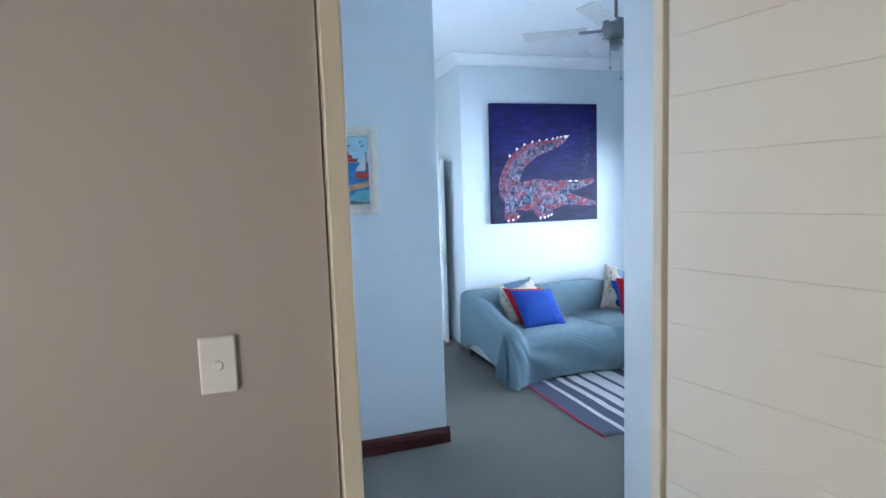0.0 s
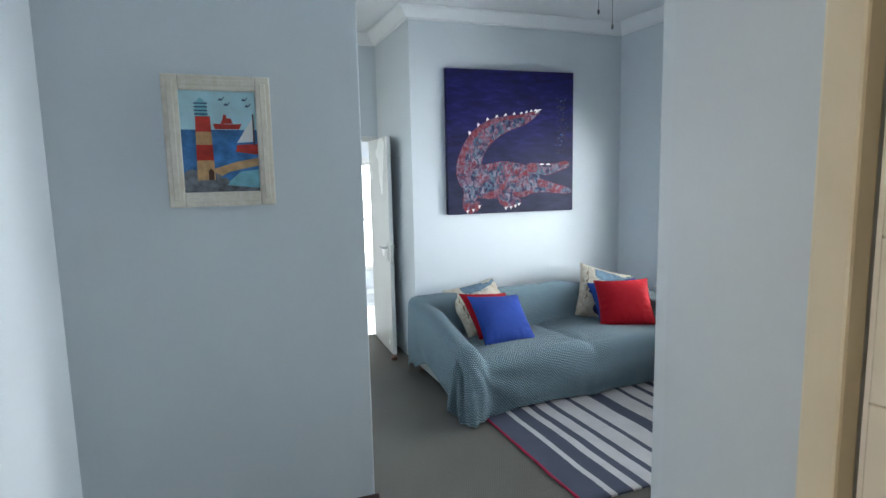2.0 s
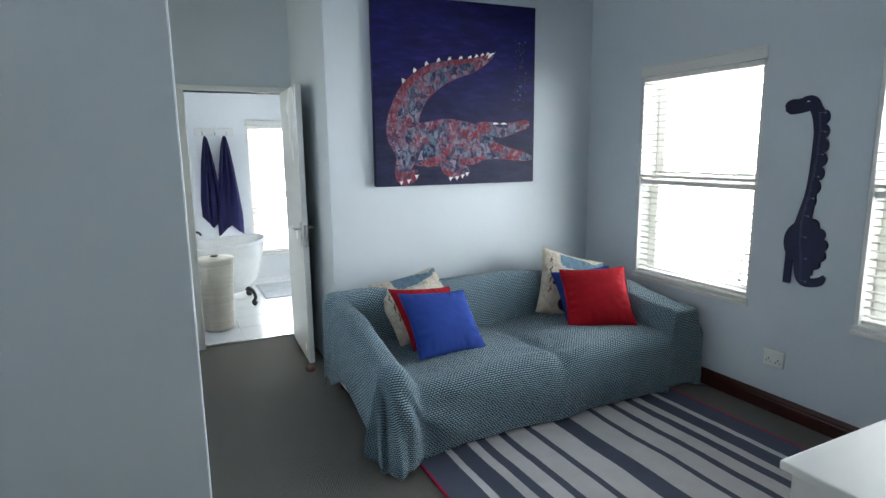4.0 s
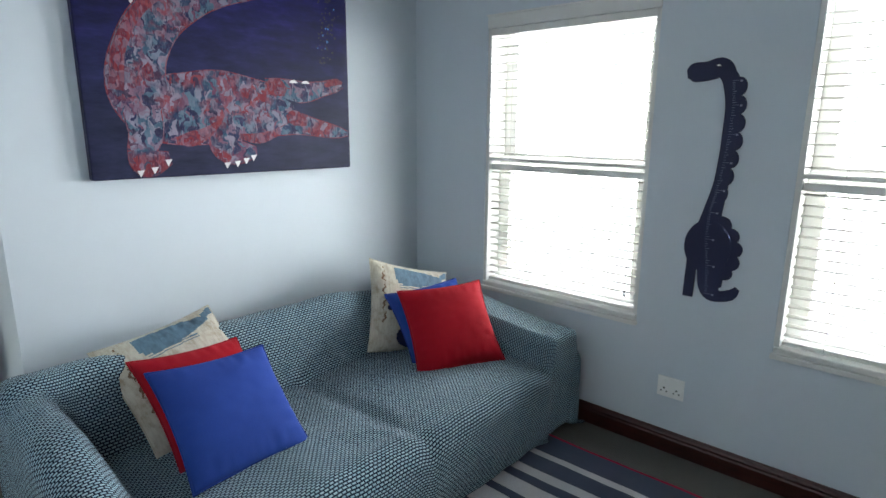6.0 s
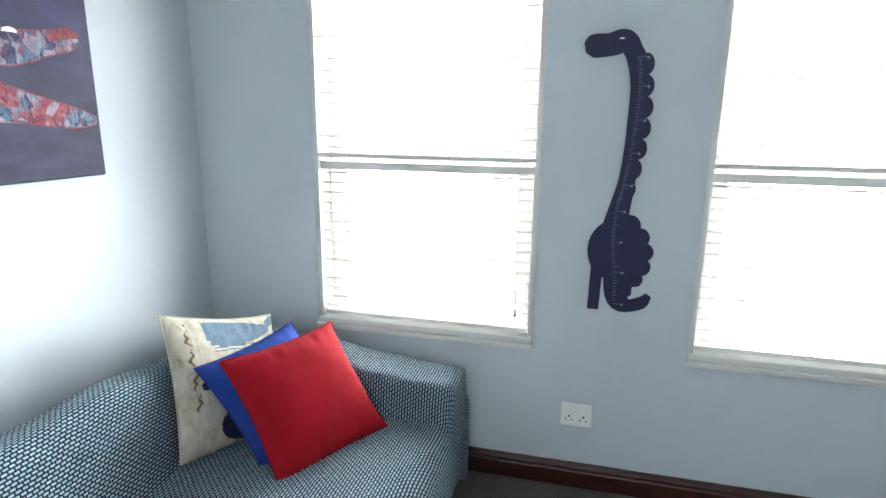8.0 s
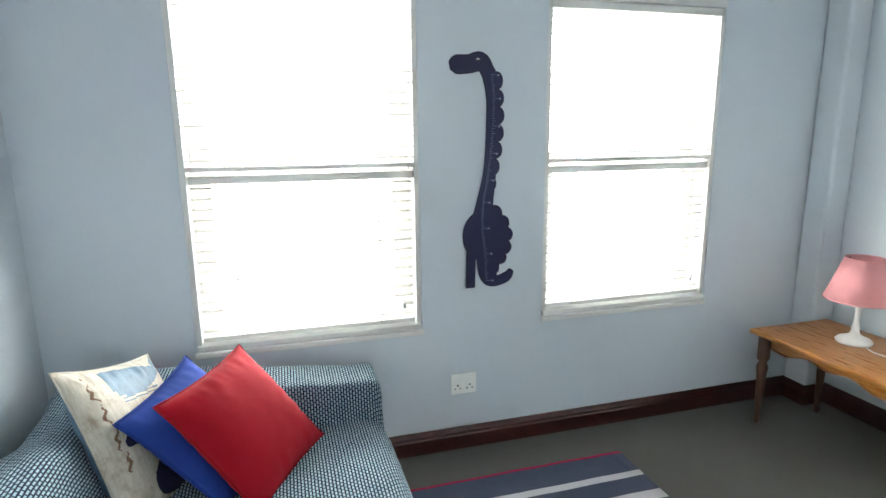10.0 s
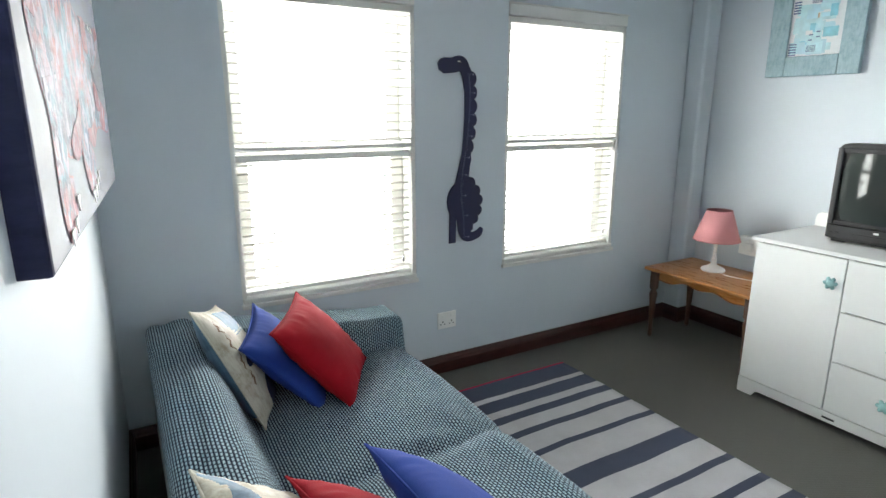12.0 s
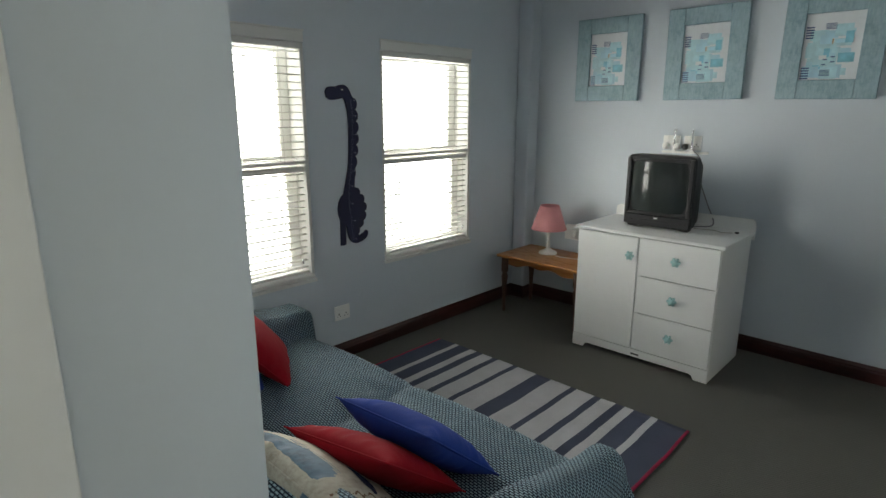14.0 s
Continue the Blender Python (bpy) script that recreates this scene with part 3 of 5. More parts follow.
def sash_window(name, yc, w, z0, z1, mid, m=None):
    """A painted timber sash window; x runs outwards from the inner wall face."""
    win = thing(name, "white painted timber sash window with a moulded sill", "window", m, kind="structure")
    h = w / 2
    part("window_sill", boxm(-0.020, 0.05, -h - 0.006, h + 0.006, z0 - 0.002, z0 + 0.022, 0.005, 2), FRAMEW, win)
    part("sill_moulding", boxm(-0.011, 0.05, -h + 0.003, h - 0.003, z0 + 0.0225, z0 + 0.050, 0.006, 2), FRAMEW, win)
    part("head_board", boxm(-0.008, 0.05, -h + 0.001, h - 0.001, z1 - 0.062, z1 + 0.002, 0.003), FRAMEW, win)
    part("head_bead", boxm(-0.016, 0.0, -h - 0.003, h + 0.003, z1 + 0.002, z1 + 0.010, 0.002), FRAMEW, win)
    for s in (-1, 1):
        a, b = sorted((s * h * 0.999, s * (h - 0.022)))
        part("side_lining", boxm(0.004, 0.235, a, b, z0 + 0.05, z1 - 0.065), FRAMEW, win)
    for zz0, zz1, x in ((mid, z1 - 0.065, 0.155), (z0 + 0.048, mid + 0.03, 0.115)):
        f = part("sash", boxm(x, x + 0.036, -h + 0.023, -h + 0.098, zz0, zz1, 0.003), FRAMEW, win)
        part("stile", boxm(x, x + 0.036, h - 0.098, h - 0.023, zz0, zz1, 0.003), FRAMEW, f)
        part("top_rail", boxm(x + 0.001, x + 0.035, -h + 0.098, h - 0.098, zz1 - 0.05, zz1, 0.003), FRAMEW, f)
        part("bottom_rail", boxm(x + 0.001, x + 0.035, -h + 0.098, h - 0.098, zz0, zz0 + 0.05, 0.003), FRAMEW, f)
        g = part("pane", boxm(x + 0.014, x + 0.019, -h + 0.096, h - 0.096, zz0 + 0.046, zz1 - 0.046), GLASS, f)
        g.visible_shadow = False
    return win


MID = 1.377
for k, (y0, y1) in enumerate((W1, W2)):
    yc, w = (y0 + y1) / 2, y1 - y0
    sash_window("window_%d" % (k + 1), yc, w, SILL, HEAD, MID, pose(XW, yc, 0))
    venetian("white venetian blind over the upper sash, slats open", pose(XW + 0.030, yc, 0), w - 0.012, HEAD - 0.064, MID + 0.004, wand=False)
    venetian("white venetian blind over the lower sash, slats open", pose(XW + 0.045, yc, 0), w - 0.052, MID - 0.012, SILL + 0.055)


# ---- sofa and throw ----
SX0, SX1, SY0, SY1 = 2.96, 5.22, 5.50, 6.70


def step(a, b, x):
    t = min(1, max(0, (x - a) / (b - a)))
    return t * t * (3 - 2 * t)


def sofa_height(x, y):
    """Top of the sofa under the throw."""
    seat = 0.412 - 0.035 * step(5.55, 6.3, y) - 0.014 * math.exp(-((x - 4.08) / 0.045) ** 2)
    seat += 0.016 * math.sin(math.pi * min(1, max(0, (x - 3.25) / 0.83))) + 0.016 * math.sin(math.pi * min(1, max(0, (x - 4.08) / 0.83)))
    back = (0.700 - 0.035 * step(4.42, 4.75, x)) * step(6.17, 6.50, y) - 0.02 * step(6.53, 6.60, y)
    slope = 0.562 + 0.075 * step(5.6, 6.4, y)
    left = (0.535 + 0.115 * step(5.58, 6.25, y)) * (1 - step(3.07, 3.38, x))
    right = slope * step(4.895, 4.985, x)
    top = max(seat, 0)
    for other, k in ((back, 0.05), (left, 0.05), (right, 0.018)):
        h = min(1, max(0, 0.5 + 0.5 * (other - top) / k))
        top = top + (other - top) * h + k * h * (1 - h)
    return top


sofa = thing("sofa", "pale fabric two-seat sofa under a woven throw", "sofa", pose(4.08, 6.08, 0))
part("base", boxm(-1.05, 1.05, -0.50, 0.58, 0.07, 0.30, 0.03, 3), SOFA, sofa)
for x0, x1 in ((-1.06, -0.96), (0.97, 1.06)):
    part("arm", boxm(x0, x1, -0.46, 0.50, 0.30, 0.47, 0.03, 3), SOFA, sofa)
part("backrest", boxm(-0.90, 0.90, 0.46, 0.54, 0.31, 0.58, 0.03, 3), SOFA, sofa)
for x0, x1 in ((-0.90, -0.01), (0.01, 0.90)):
    part("seat_cushion", boxm(x0, x1, -0.48, 0.44, 0.302, 0.345, 0.02, 3), SOFA, sofa)
for x in (-1.0, 1.0):
    for y in (-0.44, 0.52):
        part("foot", lathem([(0.022, 0), (0.028, 0.07)], 14, pose(x, y, 0)), WALNUT, sofa)


def throw_mesh():
    """The throw: a cloth laid over the sofa, bent over its edges, taut in front and pleated at the corners."""
    r = 0.085
    ix0, ix1, iy0, iy1 = SX0 + r, SX1 - 0.05, SY0 + r, 6.575
    hang_b = 0.30
    nx, ny = 220, 150
    P = np.zeros((nx + 1, ny + 1, 3))
    A, B = np.zeros((nx + 1, ny + 1)), np.zeros((nx + 1, ny + 1))
    for j in range(ny + 1):
        fb = j / ny
        yy = iy0 + (iy1 - iy0) * max(0, min(1, (fb - 0.22) / 0.66))
        hang_l = 0.46 + 0.18 * step(6.1, 6.6, yy)
        hang_r = 0.46
        for i in range(nx + 1):
            a = -hang_l + (ix1 - ix0 + hang_l + hang_r) * i / nx
            bx = ix0 + min(max(a, 0), ix1 - ix0)
            hang_f = 0.445 + 0.115 * (1 - step(3.06, 3.45, bx)) + 0.15 * step(4.88, 5.0, bx)
            b = -hang_f * (1 - fb / 0.22) if fb < 0.22 else (iy1 - iy0) * (fb - 0.22) / 0.66 if fb < 0.88 else iy1 - iy0 + hang_b * (fb - 0.88) / 0.12
            A[i, j], B[i, j] = a, b
            ox = min(0, a) + max(0, a - (ix1 - ix0))
            oy = min(0, b) + max(0, b - (iy1 - iy0))
            by = iy0 + min(max(b, 0), iy1 - iy0)
            s = math.hypot(ox, oy)
            h = sofa_height(bx, by)
            if s > 1e-6:
                dx, dy = ox / s, oy / s
                # the square arm has a tighter edge than the soft cushions
                rr = r - 0.045 * step(4.9, 5.0, bx)
                flat = r - rr if dx < 0.3 else 0.0
                q = max(0, s - flat)
                if q < rr * math.pi / 2:
                    out, down = min(s, flat) + rr * math.sin(q / rr), rr * (1 - math.cos(q / rr))
                else:
                    out, down = flat + rr, rr + q - rr * math.pi / 2
                hangf = step(0.04, 0.42, down)
                phi = math.degrees(math.atan2(abs(oy), abs(ox)))
                corner = abs(dx * dy) * 2
                if oy <= 0 and ox < 0:
                    # a flat pleat with two sharp edges at the corner of the soft arm
                    out += hangf * (0.11 * math.exp(-((phi - 20) / 11) ** 2) + 0.13 * step(48, 84, phi) + 0.03 * math.exp(-((phi - 44) / 12) ** 2))
                elif oy < 0 and ox > 0:
                    out += step(0.02, 0.20, down) * 0.075 * math.exp(-((phi - 52) / 16) ** 2) - 0.02 * hangf * math.exp(-((phi - 84) / 6) ** 2)
                elif ox < 0:
                    out += hangf * (0.014 + 0.012 * math.sin(by * 9.0 + 0.8) + 0.007 * math.sin(by * 21))
                elif oy < 0:
                    out += hangf * 0.13 * (1 - step(3.075, 3.20, bx))
                    out += hangf * (0.004 * math.sin(bx * 11 + 1.3) + 0.003 * math.sin(bx * 23)) - 0.018 * step(0.2, 0.42, down)
                if ox > 0:
                    out = min(out, (XW - 0.030 - ix1) / max(dx, 0.3))
                if oy > 0:
                    out = min(out, 0.085 / max(dy, 0.3))
                # soft drag folds running from the front of the left arm down across the seat front
                if oy < 0 and bx < 4.4:
                    px, pz = bx + ox - SX0 + 0.02, down + 0.015
                    ang, far = math.atan2(pz, px), math.hypot(px, pz)
                    out += 0.013 * math.sin(ang * 13 + 0.4) * step(0.06, 0.25, far) * (1 - step(0.6, 1.3, far)) * step(0.02, 0.2, down)
                z = h - down
                # cloth bulges over the front of the seat cushions
                if dy < -0.7:
                    out += 0.028 * math.sin(math.pi * min(1, down / 0.36)) * (1 - corner) * (1 - step(4.88, 4.98, bx))
                if z < 0.016:
                    out += (0.016 - z) * 0.22
                    z = 0.016 + 0.006 * noise.noise((bx * 9, by * 9, 0))
                x, y = bx + dx * out, by + dy * out
            else:
                x, y, z = bx, by, h
                # shallow creases fanning out of the dip between the seats
                d = math.hypot(x - 4.08, y - 5.62)
                z += 0.006 * math.sin(6 * math.atan2(y - 5.62, x - 4.08)) * step(0.03, 0.12, d) * (1 - step(0.18, 0.34, d))
            w = 0.008 * noise.noise((x * 4.0, y * 4.0, z * 3)) + 0.0035 * noise.noise((x * 13, y * 11, z * 9))
            z2 = max(0.013, z + w)
            P[i, j] = (x, y + (0.5 * w if oy < 0 else 0), z2)
    # the weave runs along the cloth: lengths over the sofa's profile, plain lengths where it hangs
    xs, ys = np.linspace(ix0, ix1, 300), np.linspace(iy0, iy1, 200)
    lx = np.concatenate(([0], np.cumsum(np.hypot(np.diff(xs), np.diff([sofa_height(x, 5.9) for x in xs])))))
    ly = np.concatenate(([0], np.cumsum(np.hypot(np.diff(ys), np.diff([sofa_height(4.3, y) for y in ys])))))
    along = lambda q, end, grid, length: q if q < 0 else length[-1] + q - end if q > end else float(np.interp(q, grid - grid[0], length))
    uu = np.vectorize(lambda q: along(q, ix1 - ix0, xs, lx))(A)
    vv = np.vectorize(lambda q: along(q, iy1 - iy0, ys, ly))(B)
    bm = bmesh.new()
    lay = bm.loops.layers.uv.new("weave")
    V = [[bm.verts.new(P[i, j]) for j in range(ny + 1)] for i in range(nx + 1)]
    for i in range(nx):
        for j in range(ny):
            ids = ((i, j), (i + 1, j), (i + 1, j + 1), (i, j + 1))
            f = bm.faces.new([V[p][q] for p, q in ids])
            f.smooth = True
            for lp, (p, q) in zip(f.loops, ids):
                lp[lay].uv = (uu[p, q], vv[p, q])
    return bm


throw = to_object("throw_blanket", throw_mesh(), THROW)
sol = throw.modifiers.new("thick", "SOLIDIFY")
sol.thickness, sol.offset = 0.006, -1
tagged(throw, "navy, teal and white woven throw draped over the sofa", "blanket")


# ---- cushions ----
def pillow(size, puff, pattern=None, seed=0, n=36):
    """A square cushion in x and z, thick along y; pattern(u, v) gives a material slot for its front."""
    bm = bmesh.new()
    grids = []
    for s in (-1, 1):
        g = []
        for i in range(n + 1):
            row = []
            for j in range(n + 1):
                u, v = 2 * i / n - 1, 2 * j / n - 1
                pinch = 1 - 0.075 * (1 - u * u) * abs(v) ** 6
                pinch2 = 1 - 0.075 * (1 - v * v) * abs(u) ** 6
                body = max(0, (1 - abs(u) ** 2.6) * (1 - abs(v) ** 2.6)) ** 0.62
                edge = max(abs(u), abs(v))
                along = v if abs(u) > abs(v) else u
                gather = 0.24 * step(0.55, 0.86, edge) * noise.noise((along * 7 + seed * 3.1, edge * 1.2 + s, seed + (1 if abs(u) > abs(v) else 0)))
                wr = 0.035 * noise.noise((u * 1.6 + seed, v * 1.6, s * 3.0)) + 0.010 * noise.noise((u * 5, v * 5 + seed, s))
                crease = 0.05 * math.exp(-((u * 0.6 + v * 0.8 - 0.25) / 0.05) ** 2) * noise.noise((u * 2 + seed, 3.0, v * 2))
                row.append((u * size / 2 * pinch2, s * puff / 2 * body * (1 + wr * 2.2 + gather + crease), v * size / 2 * pinch))
            g.append(row)
        grids.append(g)
    verts = {}

    def vert(k, i, j):
        key = (0 if i in (0, n) or j in (0, n) else k, i, j)
        if key not in verts:
            verts[key] = bm.verts.new(grids[k][i][j])
        return verts[key]

    for k in (0, 1):
        for i in range(n):
            for j in range(n):
                f = bm.faces.new([vert(k, i, j), vert(k, i + 1, j), vert(k, i + 1, j + 1), vert(k, i, j + 1)])
                f.smooth = True
                if pattern:
                    f.material_index = pattern((i + 0.5) / n, (j + 0.5) / n, k)
    bmesh.ops.recalc_face_normals(bm, faces=bm.faces[:])
    return bm


def seam(size, n=36):
    pts = []
    for a, b, c, d in ((-1, -1, 1, -1), (1, -1, 1, 1), (1, 1, -1, 1), (-1, 1, -1, -1)):
        for i in range(n):
            u, v = a + (c - a) * i / n, b + (d - b) * i / n
            p1 = 1 - 0.075 * (1 - u * u) * abs(v) ** 6
            p2 = 1 - 0.075 * (1 - v * v) * abs(u) ** 6
            pts.append((u * size / 2 * p2 * 1.004, 0, v * size / 2 * p1 * 1.004))
    pts.append(pts[0])
    return tube(bmesh.new(), pts, 0.0035, 6)


def cushion(label, mats, size, puff, m, pattern=None, seed=0, piping=None):
    c = thing("cushion", label, "cushion", m, group="cushions on the sofa")
    part("cover", pillow(size, puff, pattern, seed, 128 if pattern else 40), mats, c)
    part("piping", seam(size), piping or (mats[0] if isinstance(mats, list) else mats), c)
    return c


def whale(u, v, side=0):
    """Whales on linen, front and back: 1 pale blue, 2 navy, 3 brown script, 0 the ground."""
    if side == 1:
        if u < 0.34 + 0.10 * math.sin(v * 4.0) and v > 0.10:
            return 1
        if u > 0.70 and 0.05 < v < 0.80 - 1.0 * (0.9 - u):
            return 2
        for cx, cy in ((0.52, 0.80), (0.66, 0.66), (0.55, 0.52), (0.68, 0.38), (0.54, 0.26)):
            q = ((u - cx) / 0.055) ** 2 + ((v - cy) / 0.026) ** 2
            if 0.55 < q < 1.15 or (0.05 < u - cx < 0.085 and abs(v - cy) < 0.02 and abs(abs(v - cy) - (u - cx - 0.05) * 0.6) < 0.007):
                return 2
        return 0
    # a large whale: blunt head, flat belly, the tail lifted behind it
    if 0.26 < u < 0.90:
        t = (u - 0.26) / 0.64
        top = 0.955 - 0.02 * math.cos(t * 3) - 0.10 * t ** 2 + 0.10 * max(0, t - 0.8)
        low = 0.74 + 0.11 * t ** 2 - 0.03 * math.sin(t * math.pi)
        if low < v < top and (t > 0.03 or 0.77 < v < 0.93):
            return 1
    if u >= 0.86 and abs(v - 0.90 - (u - 0.88) * 0.55) < 0.035 + 0.25 * max(0, u - 0.93) and v < 0.985:
        return 1
    if 0.30 < u < 0.72 and (abs(v - 0.715 - 0.05 * (u - 0.3)) < 0.006 or abs(v - 0.690 - 0.05 * (u - 0.3)) < 0.004):
        return 1
    # tail flukes and back of a navy whale diving below
    if ((u - 0.28) / 0.12) ** 2 + ((v - 0.50 - 0.4 * (u - 0.28)) / 0.055) ** 2 < 1 and v < 0.54:
        return 2
    if ((u - 0.58) / 0.31) ** 2 + ((v - 0.21 - 0.15 * (u - 0.58)) / 0.155) ** 2 < 1:
        return 2
    # script running up the edge
    if 0.07 < u < 0.20 and 0.30 < v < 0.93 and (math.sin(v * 95) * 0.009 + math.sin(v * 37) * 0.012 + 0.13 - u) ** 2 < 0.00007 * (1 + math.sin(v * 41)):
        return 3
    return 0


SCRIPT = fabric("brown_script", (0.20, 0.12, 0.075))
WM = [CREAMF, WHALEF, WHALED, SCRIPT]
# poses: base rests on the seat, leaning back on the arm or backrest
cushion("cream linen cushion printed with a blue whale", WM, 0.513, 0.15, pose(3.569, 6.405, 0.573, -49.8, -7.4, 4.8), whale, 1)
cushion("red cotton cushion leaning between two others", REDF, 0.467, 0.14, pose(3.572, 6.193, 0.545, -50.3, 5.9, 7.0), None, 2)
cushion("cobalt blue cotton cushion with corded edge", BLUEF, 0.462, 0.15, pose(3.558, 6.008, 0.557, -48.5, 4.0, 1.1), None, 3)
cushion("cream linen cushion printed with a blue whale", WM, 0.516, 0.15, pose(4.804, 6.339, 0.566, -28.7, 16.2, -17.6), whale, 4)
cushion("cobalt blue cotton cushion with corded edge", BLUEF, 0.447, 0.13, pose(4.804, 6.135, 0.545, -44.4, -4.4, -18.5), None, 5)
cushion("red cotton cushion leaning on the blue one", REDF, 0.465, 0.15, pose(4.754, 5.991, 0.571, -42.4, -2.5, -28.2), None, 6)


# ---- rug ----
def rug():
    x0, x1, y0, y1 = 3.146, 5.03, 4.345, 5.72
    g = thing("rug", "slate and white striped cotton rug with red ends", "rug", pose(0, 0, 0.001))
    # slate and white widths across the length, then scaled to fit
    seq = [("r", 1.2), ("b", 14), ("w", 3.5), ("b", 9), ("w", 5), ("b", 5), ("w", 8), ("b", 4), ("w", 11), ("b", 3.5), ("w", 13), ("b", 10), ("w", 14), ("b", 3.5), ("w", 11), ("b", 4), ("w", 8), ("b", 5), ("w", 5), ("b", 9), ("w", 3.5), ("b", 13), ("r", 1.2)]
    total = sum(w for _, w in seq)
    x = x0
    ny = 26
    for k, (c, w) in enumerate(seq):
        xa, xb = x, x + (x1 - x0) * w / total
        x = xb
        bm = bmesh.new()
        cols = max(1, int((xb - xa) / 0.045))
        V = []
        for i in range(cols + 1):
            row = []
            for j in range(ny + 1):
                xx, yy = xa + (xb - xa) * i / cols, y0 + (y1 - y0) * j / ny
                wob = 0.010 * noise.noise((xx * 1.7, yy * 2.5, 4)) + 0.004 * noise.noise((xx * 6, yy * 7, 1))
                zz = 0.009 + 0.004 * noise.noise((xx * 2.2, yy * 3.0, 7.0)) + 0.002 * noise.noise((xx * 8, yy * 8, 3.0))
                row.append(bm.verts.new((xx + wob, yy + wob * (0.8 if j == 0 else 0), max(0.004, zz))))
            V.append(row)
        for i in range(cols):
            for j in range(ny):
                f = bm.faces.new((V[i][j], V[i + 1][j], V[i + 1][j + 1], V[i][j + 1]))
                f.smooth = True
        for i in range(cols):
            a, b = V[i][0], V[i + 1][0]
            bm.faces.new((a, bm.verts.new((a.co.x, a.co.y, 0)), bm.verts.new((b.co.x, b.co.y, 0)), b))
        if k in (0, len(seq) - 1):
            col = V[0] if k == 0 else V[-1]
            for a, b in zip(col, col[1:]):
                bm.faces.new((a, b, bm.verts.new((b.co.x, b.co.y, 0)), bm.verts.new((a.co.x, a.co.y, 0))))
        name = {"r": "border", "b": "dark_stripe", "w": "white_stripe"}[c]
        part(name, bm, {"r": RUGR, "b": RUGB, "w": RUGW}[c], g)
    return g


rug()


# ---- crocodile painting ----
def crocodile_painting():
    W, H = 1.268, 1.284
    p = thing("canvas_painting", "square canvas painting of a multicoloured crocodile on navy", "painting", pose(3.432, YC - 0.002, 1.348, 0, 0, -4))
    part("canvas", boxm(0, W, -0.050, 0, 0, H, 0.006, 2), CANVAS, p)
    part("spacer", boxm(W - 0.12, W - 0.06, 0.0005, 0.045, 0.30, H - 0.30), WALNUT, p)
    S = lambda pts: [tuple(q * (W if i != 1 else H) for i, q in enumerate(t)) for t in pts]
    body = S([(.720, .722, .004), (.66, .692, .024), (.58, .660, .038), (.46, .632, .052), (.345, .590, .070), (.240, .510, .080), (.178, .40, .086), (.165, .30, .098), (.215, .235, .110), (.31, .228, .122), (.43, .240, .128), (.55, .240, .112), (.66, .250, .082), (.73, .262, .056)])
    upper = S([(.62, .300, .050), (.70, .306, .046), (.79, .306, .040), (.87, .322, .030), (.93, .336, .026), (.970, .340, .012)])
    lower = S([(.54, .205, .060), (.64, .195, .060), (.74, .185, .045), (.84, .166, .034), (.93, .150, .026), (.990, .142, .010)])
    hind = S([(.17, .22, .060), (.175, .15, .056), (.155, .085, .044), (.175, .052, .050), (.245, .065, .022)])
    fore = S([(.45, .155, .055), (.435, .11, .050), (.465, .082, .048), (.52, .078, .038), (.565, .082, .016)])
    layer = 0.0502
    for nm, pts in (("lower_jaw", lower), ("upper_jaw", upper), ("tail_and_body", body), ("hind_leg", hind), ("fore_leg", fore)):
        part("red_outline", plate(bmesh.new(), ribbon(pts, 8, 0.002 if "leg" not in nm else 0.001), 0.0002, layer), CROCRED, p)
        part(nm, plate(bmesh.new(), ribbon(pts, 8, -0.003), 0.0002, layer + 0.00022), CROC, p)
        layer += 0.00045
    # broad red strokes: along the back of the tail, under the belly, on brow and jaw
    spine = [(p[0] + n_[0] * p[2] * .70, p[1] + n_[1] * p[2] * .70, p[2] * .24) for p, n_ in ((np.array(body[i]), np.array((body[i + 1][1] - body[i - 1][1], body[i - 1][0] - body[i + 1][0])) / math.hypot(body[i + 1][0] - body[i - 1][0], body[i + 1][1] - body[i - 1][1])) for i in range(1, 8))]
    for pts in (spine, S([(.27, .125, .010), (.32, .128, .026), (.38, .15, .020), (.43, .19, .008)]), S([(.50, .135, .010), (.58, .128, .020), (.66, .15, .012)]),
                S([(.615, .31, .020), (.66, .318, .036), (.70, .30, .016)]), S([(.70, .20, .014), (.735, .205, .030), (.79, .185, .012)]), S([(.88, .335, .008), (.93, .352, .014), (.965, .35, .006)])):
        part("red_stroke", plate(bmesh.new(), ribbon(pts, 8), 0.0002, layer), CROCRED, p)
        layer += 0.00023
    gap = [(.675, .285), (.72, .272), (.76, .262), (.80, .262), (.84, .275), (.90, .30), (.86, .23), (.83, .215), (.79, .22), (.755, .235), (.73, .255), (.70, .275)]
    part("mouth", plate(bmesh.new(), [(x * W, z * H) for x, z in gap][::-1], 0.0002, layer), CANVAS, p)
    layer += 0.0006
    L = smooth_line(body, 4)
    k = 0
    for i in range(2, 22, 2):
        a, b = L[i][:2], L[i + 1][:2]
        d = (b - a) / np.linalg.norm(b - a)
        nrm = np.array((d[1], -d[0]))
        o = a + nrm * (L[i][2] + 0.004)
        h = 0.014 + 0.0007 * i
        part("spike", plate(bmesh.new(), [tuple(o - d * 0.017), tuple(o + nrm * h - d * 0.012), tuple(o + nrm * h * 0.6 + d * 0.006), tuple(o + d * 0.015)], 0.002, layer), WHITEP, p)
    o = np.array((.722 * W, .722 * H))
    part("tail_tip", plate(bmesh.new(), [(o[0] - .05, o[1] - .028), (o[0] + .015, o[1] + .02), (o[0] - .04, o[1] + .008)], 0.002, layer), WHITEP, p)
